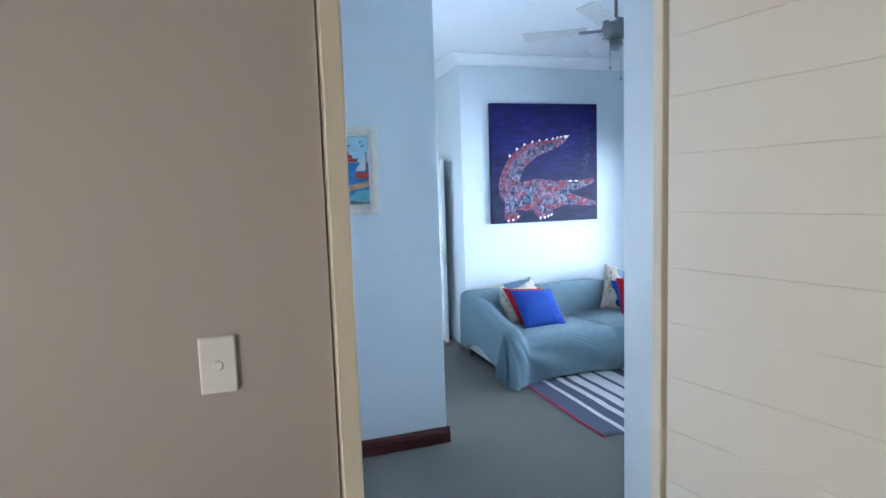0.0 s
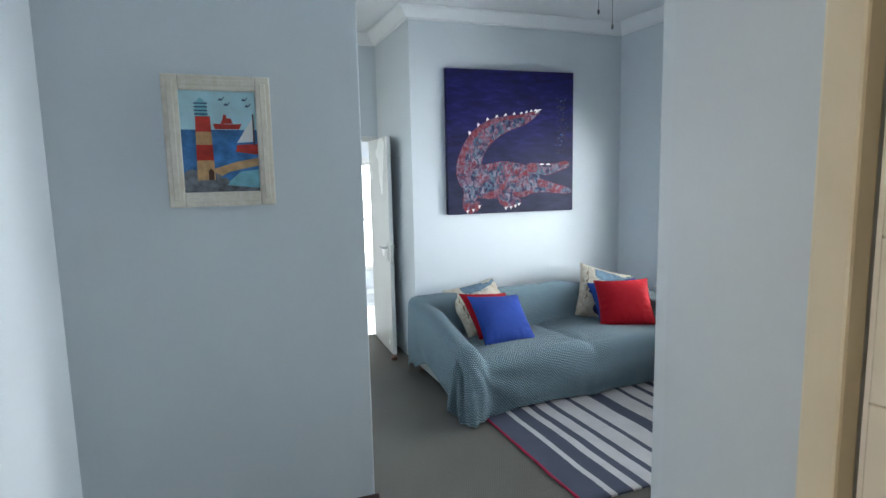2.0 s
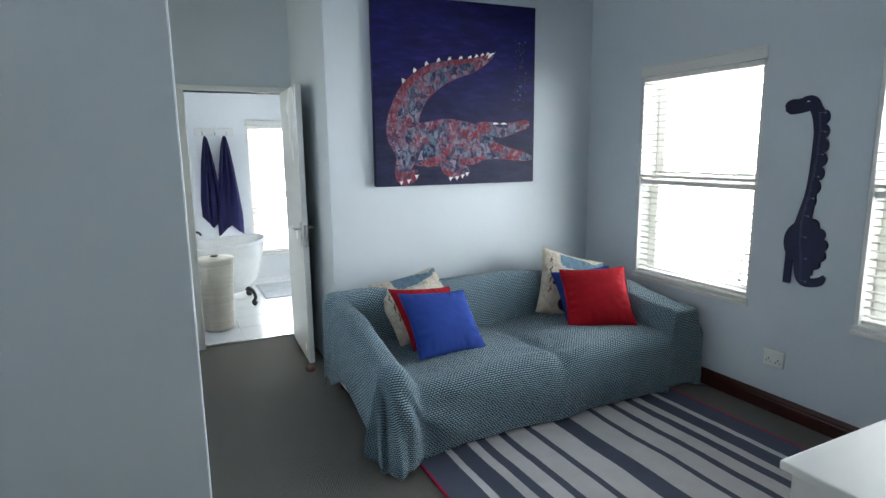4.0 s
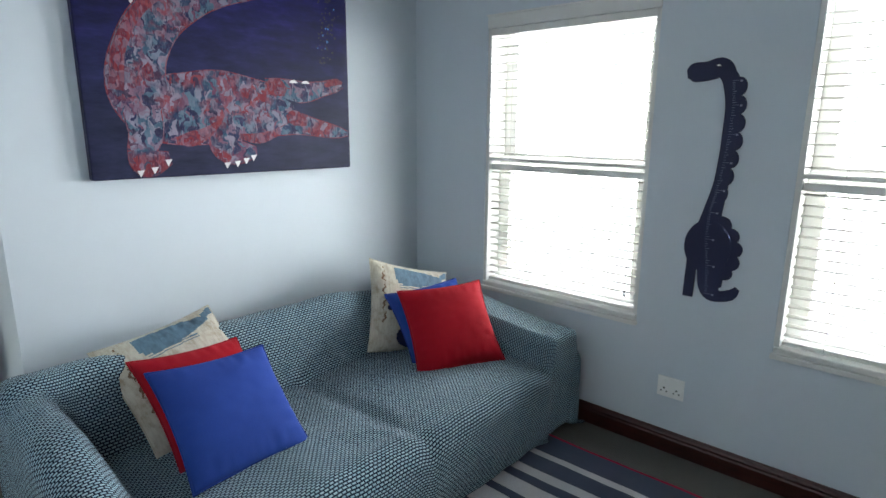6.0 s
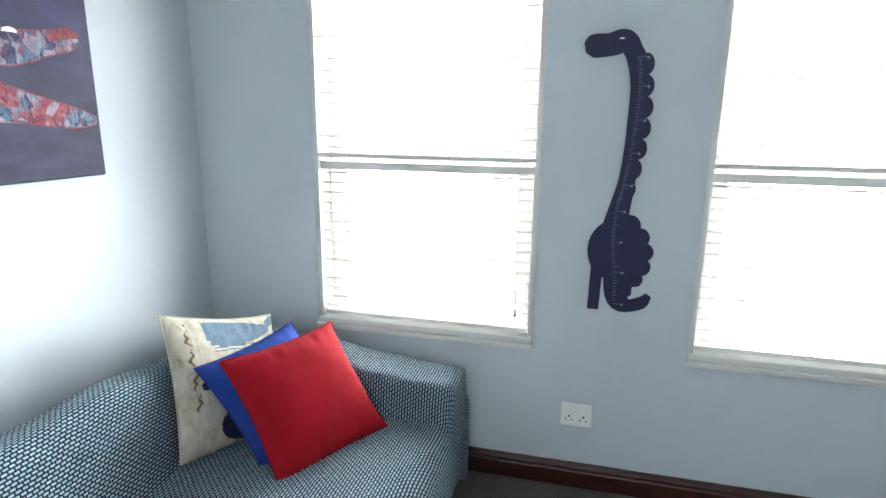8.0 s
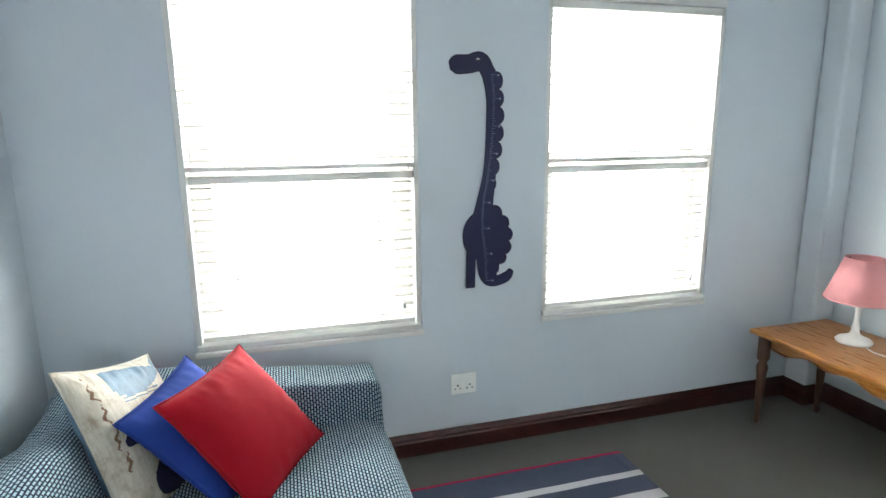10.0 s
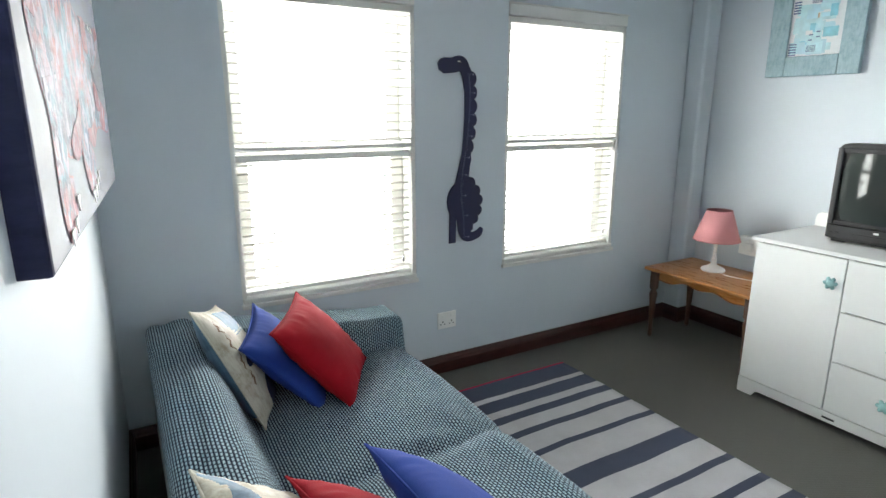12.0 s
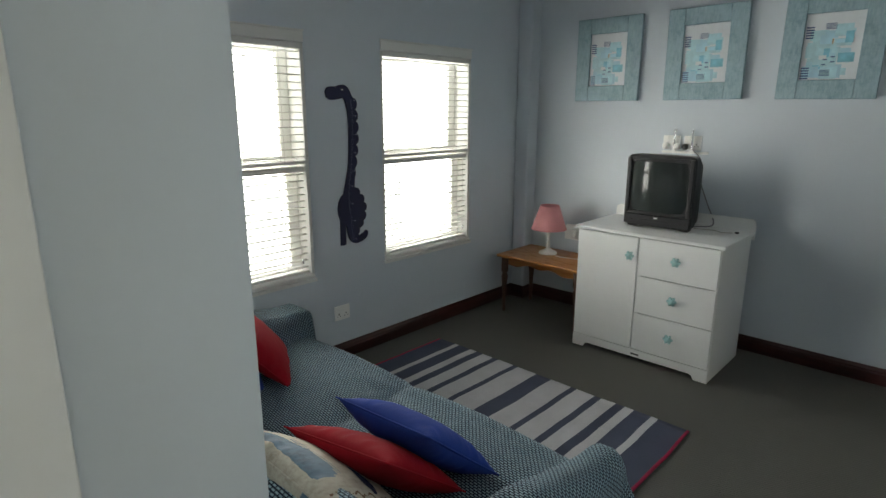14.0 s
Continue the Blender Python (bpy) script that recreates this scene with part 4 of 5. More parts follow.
    for x, z in ((.145, .017), (.19, .026), (.237, .05), (.445, .032), (.485, .036), (.52, .045), (.55, .056)):
        part("claw", plate(bmesh.new(), [(x * W - .014, z * H + .012), (x * W - .002, z * H - .016), (x * W + .016, z * H + .014)], 0.002, layer), WHITEP, p)
    for x in (.735, .79):
        part("eye", plate(bmesh.new(), disc(x * W, .338 * H, .022, .014, 10, 0, 180), 0.002, layer), WHITEP, p)
    rnd = random.Random(5)
    for i in range(110):
        v = rnd.random()
        x, z = .90 + rnd.gauss(0, .022) - .02 * (v < .2), .42 + .40 * v
        q = rnd.uniform(.003, .0065)
        part("bubble", plate(bmesh.new(), disc(x * W, z * H, q, q, 8), 0.0015, 0.0502), BLACKP if rnd.random() < .85 else PIC_SEA, p)
    return p


crocodile_painting()


# ---- lighthouse print ----
def lighthouse_print():
    W, H, B = 0.425, 0.545, 0.062
    p = thing("framed_print", "lighthouse print in a limed white wooden frame", "picture", pose(1.312, 4.71, 1.590))
    for nm, x0, x1, z0, z1 in (("frame_left", 0, B, 0, H), ("frame_right", W - B, W, 0, H), ("frame_top", B, W - B, H - B, H), ("frame_bottom", B, W - B, 0, B)):
        f = part(nm, boxm(x0, x1, -0.030, -0.002, z0, z1, 0.005, 2), LIMED, p)
        if z1 - z0 > x1 - x0:
            part("bead", boxm((x0 + x1) / 2 - 0.012, (x0 + x1) / 2 + 0.012, -0.034, -0.0295, z0 + 0.03, z1 - 0.03, 0.002), LIMED, f)
        else:
            part("bead", boxm(x0, x1, -0.034, -0.0295, (z0 + z1) / 2 - 0.012, (z0 + z1) / 2 + 0.012, 0.002), LIMED, f)
    w, h = W - 2 * B, H - 2 * B

    def bit(nm, pts, mat, lay):
        part(nm, plate(bmesh.new(), [(B + u * w, B + v * h) for u, v in pts], 0.0006, 0.010 + lay * 0.0008), mat, p)

    bit("sky", [(0, .55), (1, .55), (1, 1), (0, 1)], PIC_SKY, 0)
    bit("sea", [(0, 0), (1, 0), (1, .62), (0, .62)], PIC_SEA, 1)
    bit("sand", [(.35, .22), (.7, .30), (1, .34), (1, .26), (.6, .20), (.45, .14)], PIC_SAND, 2)
    bit("cove", [(.5, .05), (1, .02), (1, .22), (.75, .20)], PIC_AQUA, 2)
    bit("shore", [(0, 0), (1, 0), (1, .03), (.5, .07), (.3, .12), (0, .16)], PIC_ROCK, 3)
    for i, (u, v, r) in enumerate(((.10, .17, .10), (.24, .11, .09), (.40, .13, .10), (.52, .10, .07), (.05, .07, .08), (.33, .05, .07))):
        bit("rock", [(u + r * math.cos(a), v + r * .6 * math.sin(a)) for a in np.linspace(0, 2 * math.pi, 10)[:-1]], PIC_ROCK, 4 + i * 0.3)
    for k in range(4):
        z0, z1 = (.12, .316, .47, .60, .75)[k:k + 2]
        a, b = .130 - .006 * k, .130 - .006 * (k + 1)
        bit("tower_band", [(.29 - a * .9, z0), (.29 + a * .9, z0), (.29 + b * .9, z1), (.29 - b * .9, z1)], PIC_SAND if k % 2 == 0 else PIC_RED, 7)
    bit("lantern", [(.195, .75), (.355, .75), (.35, .88), (.27, .935), (.20, .88)], PIC_AQUA, 8)
    for z in (.765, .80, .835, .87):
        bit("gallery_rail", [(.185, z), (.36, z), (.36, z + .012), (.185, z + .012)], PIC_NAVY, 9)
    bit("door", [(.32, .12), (.39, .12), (.39, .21), (.355, .235), (.32, .21)], WALNUT, 9)
    bit("ship_hull", [(.44, .625), (.76, .625), (.80, .68), (.70, .675), (.42, .68)], PIC_RED, 5)
    bit("ship_cabin", [(.52, .68), (.68, .68), (.66, .73), (.60, .735), (.60, .77), (.56, .77), (.55, .73)], PIC_RED, 5)
    bit("boat_hull", [(.70, .40), (1, .37), (1, .48), (.72, .47)], PIC_RED, 6)
    bit("sail", [(.72, .49), (.94, .50), (.95, .74)], CARD, 6)
    bit("mast", [(.945, .46), (.965, .46), (.965, .78), (.945, .78)], WALNUT, 7)
    for u, v in ((.55, .92), (.62, .87), (.86, .92), (.90, .86)):
        bit("gull", [(u - .05, v - .01), (u - .02, v + .012), (u, v), (u + .03, v + .025), (u + .04, v + .02), (u, v - .015)], PIC_NAVY, 6)
    return p


lighthouse_print()


# ---- three abstract pictures ----
def abstract_picture(x, tilt, seed):
    W, H, B = 0.545, 0.632, 0.118
    p = thing("framed_picture", "blue abstract print in a wide distressed teal frame", "picture", pose(x, YP, 1.783, 0, tilt, 180), group="pictures above the television")
    for nm, x0, x1, z0, z1 in (("frame_left", 0, B, 0, H), ("frame_right", W - B, W, 0, H), ("frame_top", B, W - B, H - B, H), ("frame_bottom", B, W - B, 0, B)):
        part(nm, boxm(x0, x1, -0.034, -0.002, z0, z1, 0.005, 2), TEALWOOD, p)
    part("mount", boxm(B - 0.004, W - B + 0.004, -0.016, -0.004, B - 0.004, H - B + 0.004), CARD, p, "white mount card")
    rnd = random.Random(seed)
    x0, x1, z0, z1 = B + .004, W - B - .028, B + .002, H - B - .062
    lay = 0.0162
    for i in range(52):
        w, h = rnd.uniform(.03, .10), rnd.uniform(.02, .08)
        a, b = rnd.uniform(x0, x1 - w), rnd.uniform(z0, z1 - h)
        mat = rnd.choice((PIC_AQUA, PIC_PALE, CARD, PIC_SKY, CARD, PIC_PALE, PIC_PALE, PIC_OCHRE if i % 6 == 0 else PIC_SKY))
        part("colour_block", boxm(a, a + w, -lay - .0003, -lay + 0.0002, b, b + h), mat, p)
        lay += 0.00005
    part("blue_block", boxm(x1 - .085, x1, -lay - .0003, -lay + .0002, z0 + .10, z0 + .155), PIC_AQUA, p)
    c = (x0 + x1) / 2 - .012
    for a, b, w, g in ((x0 + .004, z1 - .085, .042, .0155), (x0 + .002, z0 + .004, .046, .0155), (c - .02, z1 - .034, .058, .0075), (c - .02, z0 + .022, .055, .0078)):
        for k in range(5):
            part("stripe", boxm(a, a + w, -lay - .0009, -lay - .0004, b + k * g, b + k * g + g * .5), PIC_NAVY, p)
    for a, b in ((c - .015, z0 + .085), (c + .03, z0 + .10), (c - .012, z0 + .115), (c + .028, z0 + .13)):
        part("dash", boxm(a, a + .022, -lay - .0009, -lay - .0004, b, b + .007), PIC_NAVY, p)
    return p


for x, tl, sd in ((4.79, 0.0, 3), (4.045, -0.4, 3), (3.295, 0.5, 3)):
    abstract_picture(x, tl, sd)


# ---- dinosaur height chart ----
def height_chart():
    d = thing("height_chart", "navy wooden dinosaur height chart with a ruler", "wall chart", pose(XW, 5.105, 0.812, 0, 0, -90))
    part("head", plate(bmesh.new(), ribbon([(0.0, .995, .018), (.028, 1.0, .040), (.085, 1.003, .040), (.135, 1.014, .042), (.165, .995, .034), (.18, .97, .02)], 6), 0.0085, 0.003), DINO, d)
    part("neck", plate(bmesh.new(), ribbon([(.155, 1.0, .030), (.184, .955, .034), (.198, .86, .029), (.198, .74, .029), (.193, .63, .028), (.185, .52, .031), (.168, .42, .038), (.152, .33, .046)], 8), 0.0080, 0.003), DINO, d)
    for i in range(8):
        t = i / 7
        z = .935 - .075 * i
        cx = .217 + .014 * math.sin(math.pi * min(1, t * 1.1)) - .038 * t ** 2.2
        part("back_scale", plate(bmesh.new(), disc(cx, z, .030 - .004 * t, .040 - .003 * t, 16), 0.0070 - 0.0002 * (i % 2), 0.003), DINO, d)
    part("body", plate(bmesh.new(), disc(.158, .245, .100, .120, 28), 0.0090, 0.003), DINO, d)
    for i, (cx, cz, q) in enumerate(((.208, .345, .042), (.248, .300, .038), (.268, .245, .036), (.262, .185, .036), (.242, .135, .032))):
        part("body_scale", plate(bmesh.new(), disc(cx, cz, q, q, 16), 0.0074 - 0.0002 * (i % 2), 0.003), DINO, d)
    part("leg", plate(bmesh.new(), [(.072, 0.0), (.116, 0.0), (.122, .19), (.076, .19)], 0.0078, 0.003), DINO, d)
    part("foot", plate(bmesh.new(), ribbon([(.182, .16, .058), (.184, .08, .052), (.196, .040, .042), (.228, .026, .026), (.276, .042, .024), (.300, .074, .012)], 6), 0.0082, 0.003), DINO, d)
    L = smooth_line([(.188, .96, 0), (.197, .86, 0), (.194, .74, 0), (.184, .62, 0), (.168, .50, 0), (.150, .40, 0), (.146, .28, 0), (.160, .16, 0), (.168, .03, 0)], 11)
    tick = bmesh.new()
    for i in range(0, len(L)):
        a, b = L[i][0], L[i][1]
        w = .026 if i % 11 == 0 else (.018 if i % 5 == 0 else .011)
        box(tick, a, a + w, -0.0128, -0.0121, b - .0008, b + .0008)
    tagged(part("ruler_marks", tick, INK, d, "fine pale ruler marks"), kind="stuff")
    for i in range(0, len(L), 11):
        a, b = L[i][0], L[i][1]
        part("ruler_figure", boxm(a + .030, a + .040, -0.0128, -0.0121, b - .006, b + .002), INK, d)
    part("eye", plate(bmesh.new(), disc(.128, 1.022, .009, .006, 10, 0, 180), 0.001, 0.0125), PLASTIC, d)
    part("spacer", boxm(.12, .18, -0.003, 0, .2, .29), DINO, d)
    return d


height_chart()


# ---- sockets and switch ----
def double_socket(m, label="white square double socket outlet", plugged=False):
    s = thing("wall_socket", label, "socket", m, group="sockets")
    w, h = 0.128, 0.105
    part("plate", boxm(-w / 2, w / 2, -0.009, 0, -h / 2, h / 2, 0.004, 2), PLASTIC, s)
    for cx in (-0.030, 0.030):
        for dx, dz, q in ((0, -0.008, .0048), (-0.013, -0.024, .0038), (0.013, -0.024, .0038)):
            # flat dark discs on the plate, painted as the shade inside the holes
            part("pin_hole", plate(bmesh.new(), disc(cx + dx, dz, q, q, 10), 0.0004, 0.0092), TVDARK, s)
        part("rocker", boxm(cx - 0.008, cx + 0.008, -0.013, -0.0088, 0.022, 0.038, 0.002), PLASTIC, s)
    return s


double_socket(pose(XW, 5.045, 0.337, 0, 0, -90))


def light_switch():
    s = thing("light_switch", "white rectangular light switch on the hall wall", "switch", pose(0.868, 2.42, 1.362))
    part("plate", boxm(-0.037, 0.037, -0.011, 0, -0.062, 0.062, 0.005, 3), PLASTIC, s)
    part("button", lathem([(0.011, 0), (0.011, 0.004), (0.008, 0.006)], 20, pose(0, -0.010, 0, 90, 0, 0)), PLASTIC, s)
    return s


light_switch()


# ---- chest of drawers ----
def chest():
    x0, x1, y0, y1, top = 3.283, 4.260, 3.10, 3.700, 0.908
    c = thing("cupboard", "white painted cupboard with one door and three drawers", "cupboard", pose(x1, y1, 0, 0, 0, 180))
    W, D = x1 - x0, y1 - y0
    k = 0.018
    part("side_panel", boxm(0, k, 0.018, D, 0.0, top - 0.018, 0.002), CHESTW, c)
    part("side_panel", boxm(W - k, W, 0.018, D, 0.0, top - 0.018, 0.002), CHESTW, c)
    part("back_panel", boxm(k, W - k, D - 0.012, D - 0.004, 0.09, top - 0.018), CHESTW, c)
    part("bottom_panel", boxm(k, W - k, 0.018, D - 0.013, 0.075, 0.093), CHESTW, c)
    part("divider", boxm(0.45, 0.468, 0.019, D - 0.013, 0.094, top - 0.019), CHESTW, c)
    part("top_panel", boxm(-0.022, W + 0.022, -0.014, D, top - 0.018, top + 0.004, 0.004, 2), CHESTW, c)
    ups = bmesh.new()
    plate(ups, [(-0.016, -.06), (W + 0.016, -.06), (W + 0.018, .035), (W + 0.010, .068), (W - .010, .080), (0.010, .080), (-.010, .068), (-.018, .035)], 0.016, -D - 0.017)
    part("back_rail", ups, CHESTW, c, m=pose(0, -0.0, top + 0.005))
    pl = bmesh.new()
    plate(pl, [(0, 0), (.085, 0), (.10, .028), (.12, .035), (W - .12, .035), (W - .10, .028), (W - .085, 0), (W, 0), (W, .088), (0, .088)], 0.016, -0.018)
    part("plinth", pl, CHESTW, c)
    part("plinth_badge", boxm(W * .47, W * .53, -0.001, 0.0025, .052, .062, 0.001), TVDARK, c)
    gap = 0.006
    # dark sheet behind the fronts, painting the shade in their gaps
    part("shadow_lining", boxm(k + 0.002, W - k - 0.002, 0.030, 0.034, 0.096, top - 0.020), TVDARK, c)

    def knob(parent, x, z):
        kn = part("knob", lathem([(0.010, 0), (0.008, 0.010), (0.019, 0.018), (0.023, 0.026), (0.019, 0.033), (0.006, 0.037)], 8, pose(x, 0.0, z, 90, 0, 0)), TEAL, parent, "aqua glass knob")
        for a in range(0, 360, 60):
            part("petal", lathem([(0.003, 0), (0.010, 0.004), (0.010, 0.010), (0.003, 0.013)], 8, pose(x + .023 * math.cos(radians(a)), -0.016, z + .023 * math.sin(radians(a)), 90, 0, 0)), TEAL, kn)

    zt = top - 0.026
    d = part("door", boxm(0.004, 0.452, 0, 0.0175, 0.094, zt, 0.003, 2), CHESTW, c)
    knob(d, 0.405, zt - 0.125)
    hgt = (zt - 0.094) / 3
    for i in range(3):
        z0 = 0.094 + i * hgt
        d = part("drawer_front", boxm(0.452 + gap, W - 0.004, 0, 0.0175, z0 + (gap if i else 0), z0 + hgt, 0.003, 2), CHESTW, c)
        knob(d, 0.452 + (W - 0.452) / 2, z0 + hgt * .55)
    return c


chest()


# ---- television ----
def television():
    t = thing("television", "black portable tube television with a dark screen", "television", pose(3.800, 3.47, 0.9125, 0, 0, 180 + 2))
    W, H, D = 0.462, 0.492, 0.42
    bm = bmesh.new()
    # shell: full size at the front, tapering towards the tube's neck
    prof = [(0.0, 1.0, 1.0, 0), (0.008, 1.02, 1.01, 0), (0.085, 1.02, 1.01, 0), (0.10, 0.98, 0.96, 0), (0.20, 0.92, 0.90, 0), (0.33, 0.70, 0.70, .02), (D, 0.62, 0.60, .03)]
    rings = []
    for y, sx, sz, lift in prof:
        ring = []
        for i in range(32):
            a = 2 * math.pi * i / 32
            ca, sa = math.cos(a), math.sin(a)
            q = 0.16
            ring.append(bm.verts.new((W / 2 * sx * math.copysign(abs(ca) ** q, ca), y, H / 2 + H / 2 * sz * math.copysign(abs(sa) ** q, sa) * (1 if sa > 0 else 1) + (H / 2 * (1 - sz) * (-1)) * (0.55 if y > .09 else 0) + 0.012)))
        rings.append(ring)
    for A, B in zip(rings, rings[1:]):
        for i in range(32):
            bm.faces.new((A[i], A[(i + 1) % 32], B[(i + 1) % 32], B[i]))
    bm.faces.new(rings[-1])
    bm.faces.new(rings[0][::-1])
    bmesh.ops.recalc_face_normals(bm, faces=bm.faces[:])
    part("shell", bm, TVBLACK, t)
    for nm, x0, x1, z0, z1 in (("bezel_left", -W / 2 + .004, -W / 2 + .032, .095, H - .008), ("bezel_right", W / 2 - .032, W / 2 - .004, .095, H - .008), ("bezel_top", -W / 2 + .032, W / 2 - .032, H - .034, H - .008), ("bezel_bottom", -W / 2 + .032, W / 2 - .032, .095, .118), ("control_panel", -W / 2 + .004, W / 2 - .004, .022, .092)):
        part(nm, boxm(x0, x1, -0.016, 0.0005, z0, z1, 0.005, 2), TVBLACK, t)
    sc = bmesh.new()
    n = 14
    V = [[sc.verts.new((-W / 2 + .030 + (W - .060) * i / n, 0.010 - 0.032 * (1 - (2 * i / n - 1) ** 2) - 0.012 * (1 - (2 * j / n - 1) ** 2), .116 + (H - .148) * j / n)) for j in range(n + 1)] for i in range(n + 1)]
    for i in range(n):
        for j in range(n):
            f = sc.faces.new((V[i][j], V[i + 1][j], V[i + 1][j + 1], V[i][j + 1]))
            f.smooth = True
    part("screen", sc, SCREEN, t, "curved dark glass screen")
    part("brand_mark", boxm(-.012, .012, -0.0175, -0.0155, .070, .080), PLASTIC, t, "tiny pale mark")
    part("front_flap", boxm(-.10, .10, -0.0185, -0.0158, .030, .058, 0.002), TVBLACK, t)
    for x in (-.2, -.17, .17, .2):
        part("button", boxm(x - .008, x + .008, -0.019, -0.0158, .046, .056, 0.001), TVDARK, t)
    for x in (-.18, .18):
        part("foot", boxm(x - .03, x + .03, .02, .09, 0, .0175), TVBLACK, t)
    return t


television()

# plugs and cable above the television
double_socket(pose(3.955, YP, 1.475, 0, 0, 180), "white double socket outlet with plugs in it")
double_socket(pose(3.80, YP, 1.475, 0, 0, 180), "white double socket outlet beside another")
tr = thing("cable_trunking", "white plastic trunking bar below the sockets", "trunking", pose(3.85, YP, 1.405))
part("bar", boxm(-.17, .17, 0.0005, .022, -.008, .010, 0.004, 2), PLASTIC, tr)
for x in (3.925, 3.795):
    u = thing("upright_aerial", "short grey upright bracket on the wall", "bracket", pose(x, YP, 1.415))
    part("bar", boxm(-.008, .008, .024, .034, 0, .16, 0.002), CHROME, u)
    part("mounting_block", boxm(-.014, .014, 0.0105, .036, 0.0, .022, 0.002), PLASTIC, u)
for k, (x, z, mat) in enumerate(((3.99, 1.452, PLASTIC), (3.905, 1.448, PLASTIC), (3.845, 1.448, TVBLACK))):
    pg = thing("power_plug", "three-pin plug with a trailing flex" if mat is PLASTIC else "small black three-pin plug", "plug", pose(x, YP + 0.0095, z))
    part("body", lathem([(.020, 0), (.024, .012), (.022, .028), (.010, .036)], 16, pose(0, 0, 0, -90, 0, 0)), mat, pg)
cab = thing("television_cable", "grey cable hanging from the socket to the television", "cable")
part("flex", tube(bmesh.new(), smooth_line([(3.80, YP + .03, 1.44), (3.72, YP + .04, 1.36), (3.70, YP + .06, 1.22), (3.62, YP + .10, 1.06), (3.53, YP + .20, .935), (3.60, 3.22, .919), (3.72, 3.25, .919), (3.78, 3.22, .945)], 8), 0.0045, 8), plain("grey_flex", (0.22, 0.22, 0.23), 0.5), cab)
ae = thing("aerial_cable", "thin beige cable lying on the cupboard top", "cable")
part("flex", tube(bmesh.new(), smooth_line([(3.78, 3.24, .95), (3.62, 3.28, .9165), (3.48, 3.26, .9155), (3.42, 3.30, .9155), (3.36, 3.27, .9155)], 8), 0.0028, 6), plain("beige_flex", (0.42, 0.40, 0.34), 0.5), ae)
part("plug", lathem([(.006, 0), (.007, .02), (.004, .026)], 10, pose(3.345, 3.268, .9195, 0, 90, 200)), TVBLACK, ae)


# ---- corner table and lamp ----
def side_table():
    x0, x1, y0, y1, top = 4.315, 5.125, 3.03, 3.545, 0.515
    t = thing("side_table", "honey pine side table with dark turned legs", "table", pose((x0 + x1) / 2, (y0 + y1) / 2, 0))
    w, d = (x1 - x0) / 2, (y1 - y0) / 2
    part("tabletop", boxm(-w, w, -d, d, top - .024, top, 0.009, 3), PINE, t)
    for nm, yy in (("apron_front", d - .055), ("apron_back", -d + .055)):
        ap = bmesh.new()
        arch = [(-w + .07, 0)] + [(-w + .07 + (2 * w - .14) * i / 24, -.075 + .028 * math.sin(math.pi * i / 24) + .010 * math.cos(6 * math.pi * i / 24)) for i in range(25)] + [(w - .07, 0)]
        plate(ap, arch, .018, 0)
        part(nm, ap, PINE, t, m=pose(0, yy, top - .025))
    for xx in (-w + .06, w - .06):
        part("apron_side", boxm(xx - .009, xx + .009, -d + .08, d - .08, top - .085, top - .025), PINE, t)
    for xx in (-w + .055, w - .055):
        for yy in (-d + .055, d - .055):
            part("leg", lathem([(.014, 0), (.018, .02), (.013, .05), (.022, .26), (.028, .32), (.018, .345), (.030, .365), (.030, top - .0245)], 16, pose(xx, yy, 0)), WALNUT, t)
    return t


side_table()


def table_lamp():
    l = thing("table_lamp", "white turned table lamp with a pink fabric shade", "lamp", pose(4.815, 3.225, 0.515))
    part("base", lathem([(.075, 0), (.078, .008), (.070, .018), (.045, .028), (.022, .042), (.016, .06), (.020, .075), (.013, .09), (.011, .16), (.017, .175), (.011, .19), (.010, .25)], 28), LAMPW, l)
    part("lamp_holder", lathem([(.014, 0.25), (.014, .30)], 14), LAMPW, l)
    sh = lathem([(.148, .215), (.080, .415)], 40, cap=False)
    so = part("shade", sh, PINK, l, "pink fabric shade", smooth=True)
    md = so.modifiers.new("thick", "SOLIDIFY")
    md.thickness = 0.0025
    ring = bmesh.new()
    tube(ring, [(.1475 * math.cos(a), .1475 * math.sin(a), .216) for a in np.linspace(0, 2 * math.pi, 41)], 0.003, 6)
    part("shade_trim", ring, PINK, l)
    ring = bmesh.new()
    tube(ring, [(.0795 * math.cos(a), .0795 * math.sin(a), .414) for a in np.linspace(0, 2 * math.pi, 31)], 0.003, 6)
    part("shade_trim", ring, PINK, l)
    spider = bmesh.new()
    for a in (0, 120, 240):
        tube(spider, [(0, 0, .30), (.078 * math.cos(radians(a)), .078 * math.sin(radians(a)), .408)], 0.002, 5)
    part("shade_carrier", spider, CHROME, l)
    part("bulb", lathem([(.010, .30), (.022, .325), (.028, .35), (.020, .375), (.004, .385)], 16), LAMPW, l)
    fl = bmesh.new()
    tube(fl, smooth_line([(-.07, .02, .006), (-.14, .05, .004), (-.24, .03, .004), (-.36, .0, .004), (-.44, -.06, .004)], 6), 0.003, 6)
    part("flex", fl, LAMPW, l)
    return l


table_lamp()


def surface_box():
    b = thing("wall_outlet_box", "white surface-mounted outlet box with the lamp's plug", "socket", pose(4.735, YP, 0.670))
    part("housing", boxm(-.075, .075, 0, .045, -.065, .065, 0.008, 3), PLASTIC, b)
    part("face_plate", boxm(-.068, .068, .0452, .051, -.058, .058, 0.004, 2), PLASTIC, b)
    part("plug", boxm(-.040, .012, .0512, .088, -.034, .026, 0.010, 3), PLASTIC, b, "white moulded plug")
    return b


surface_box()

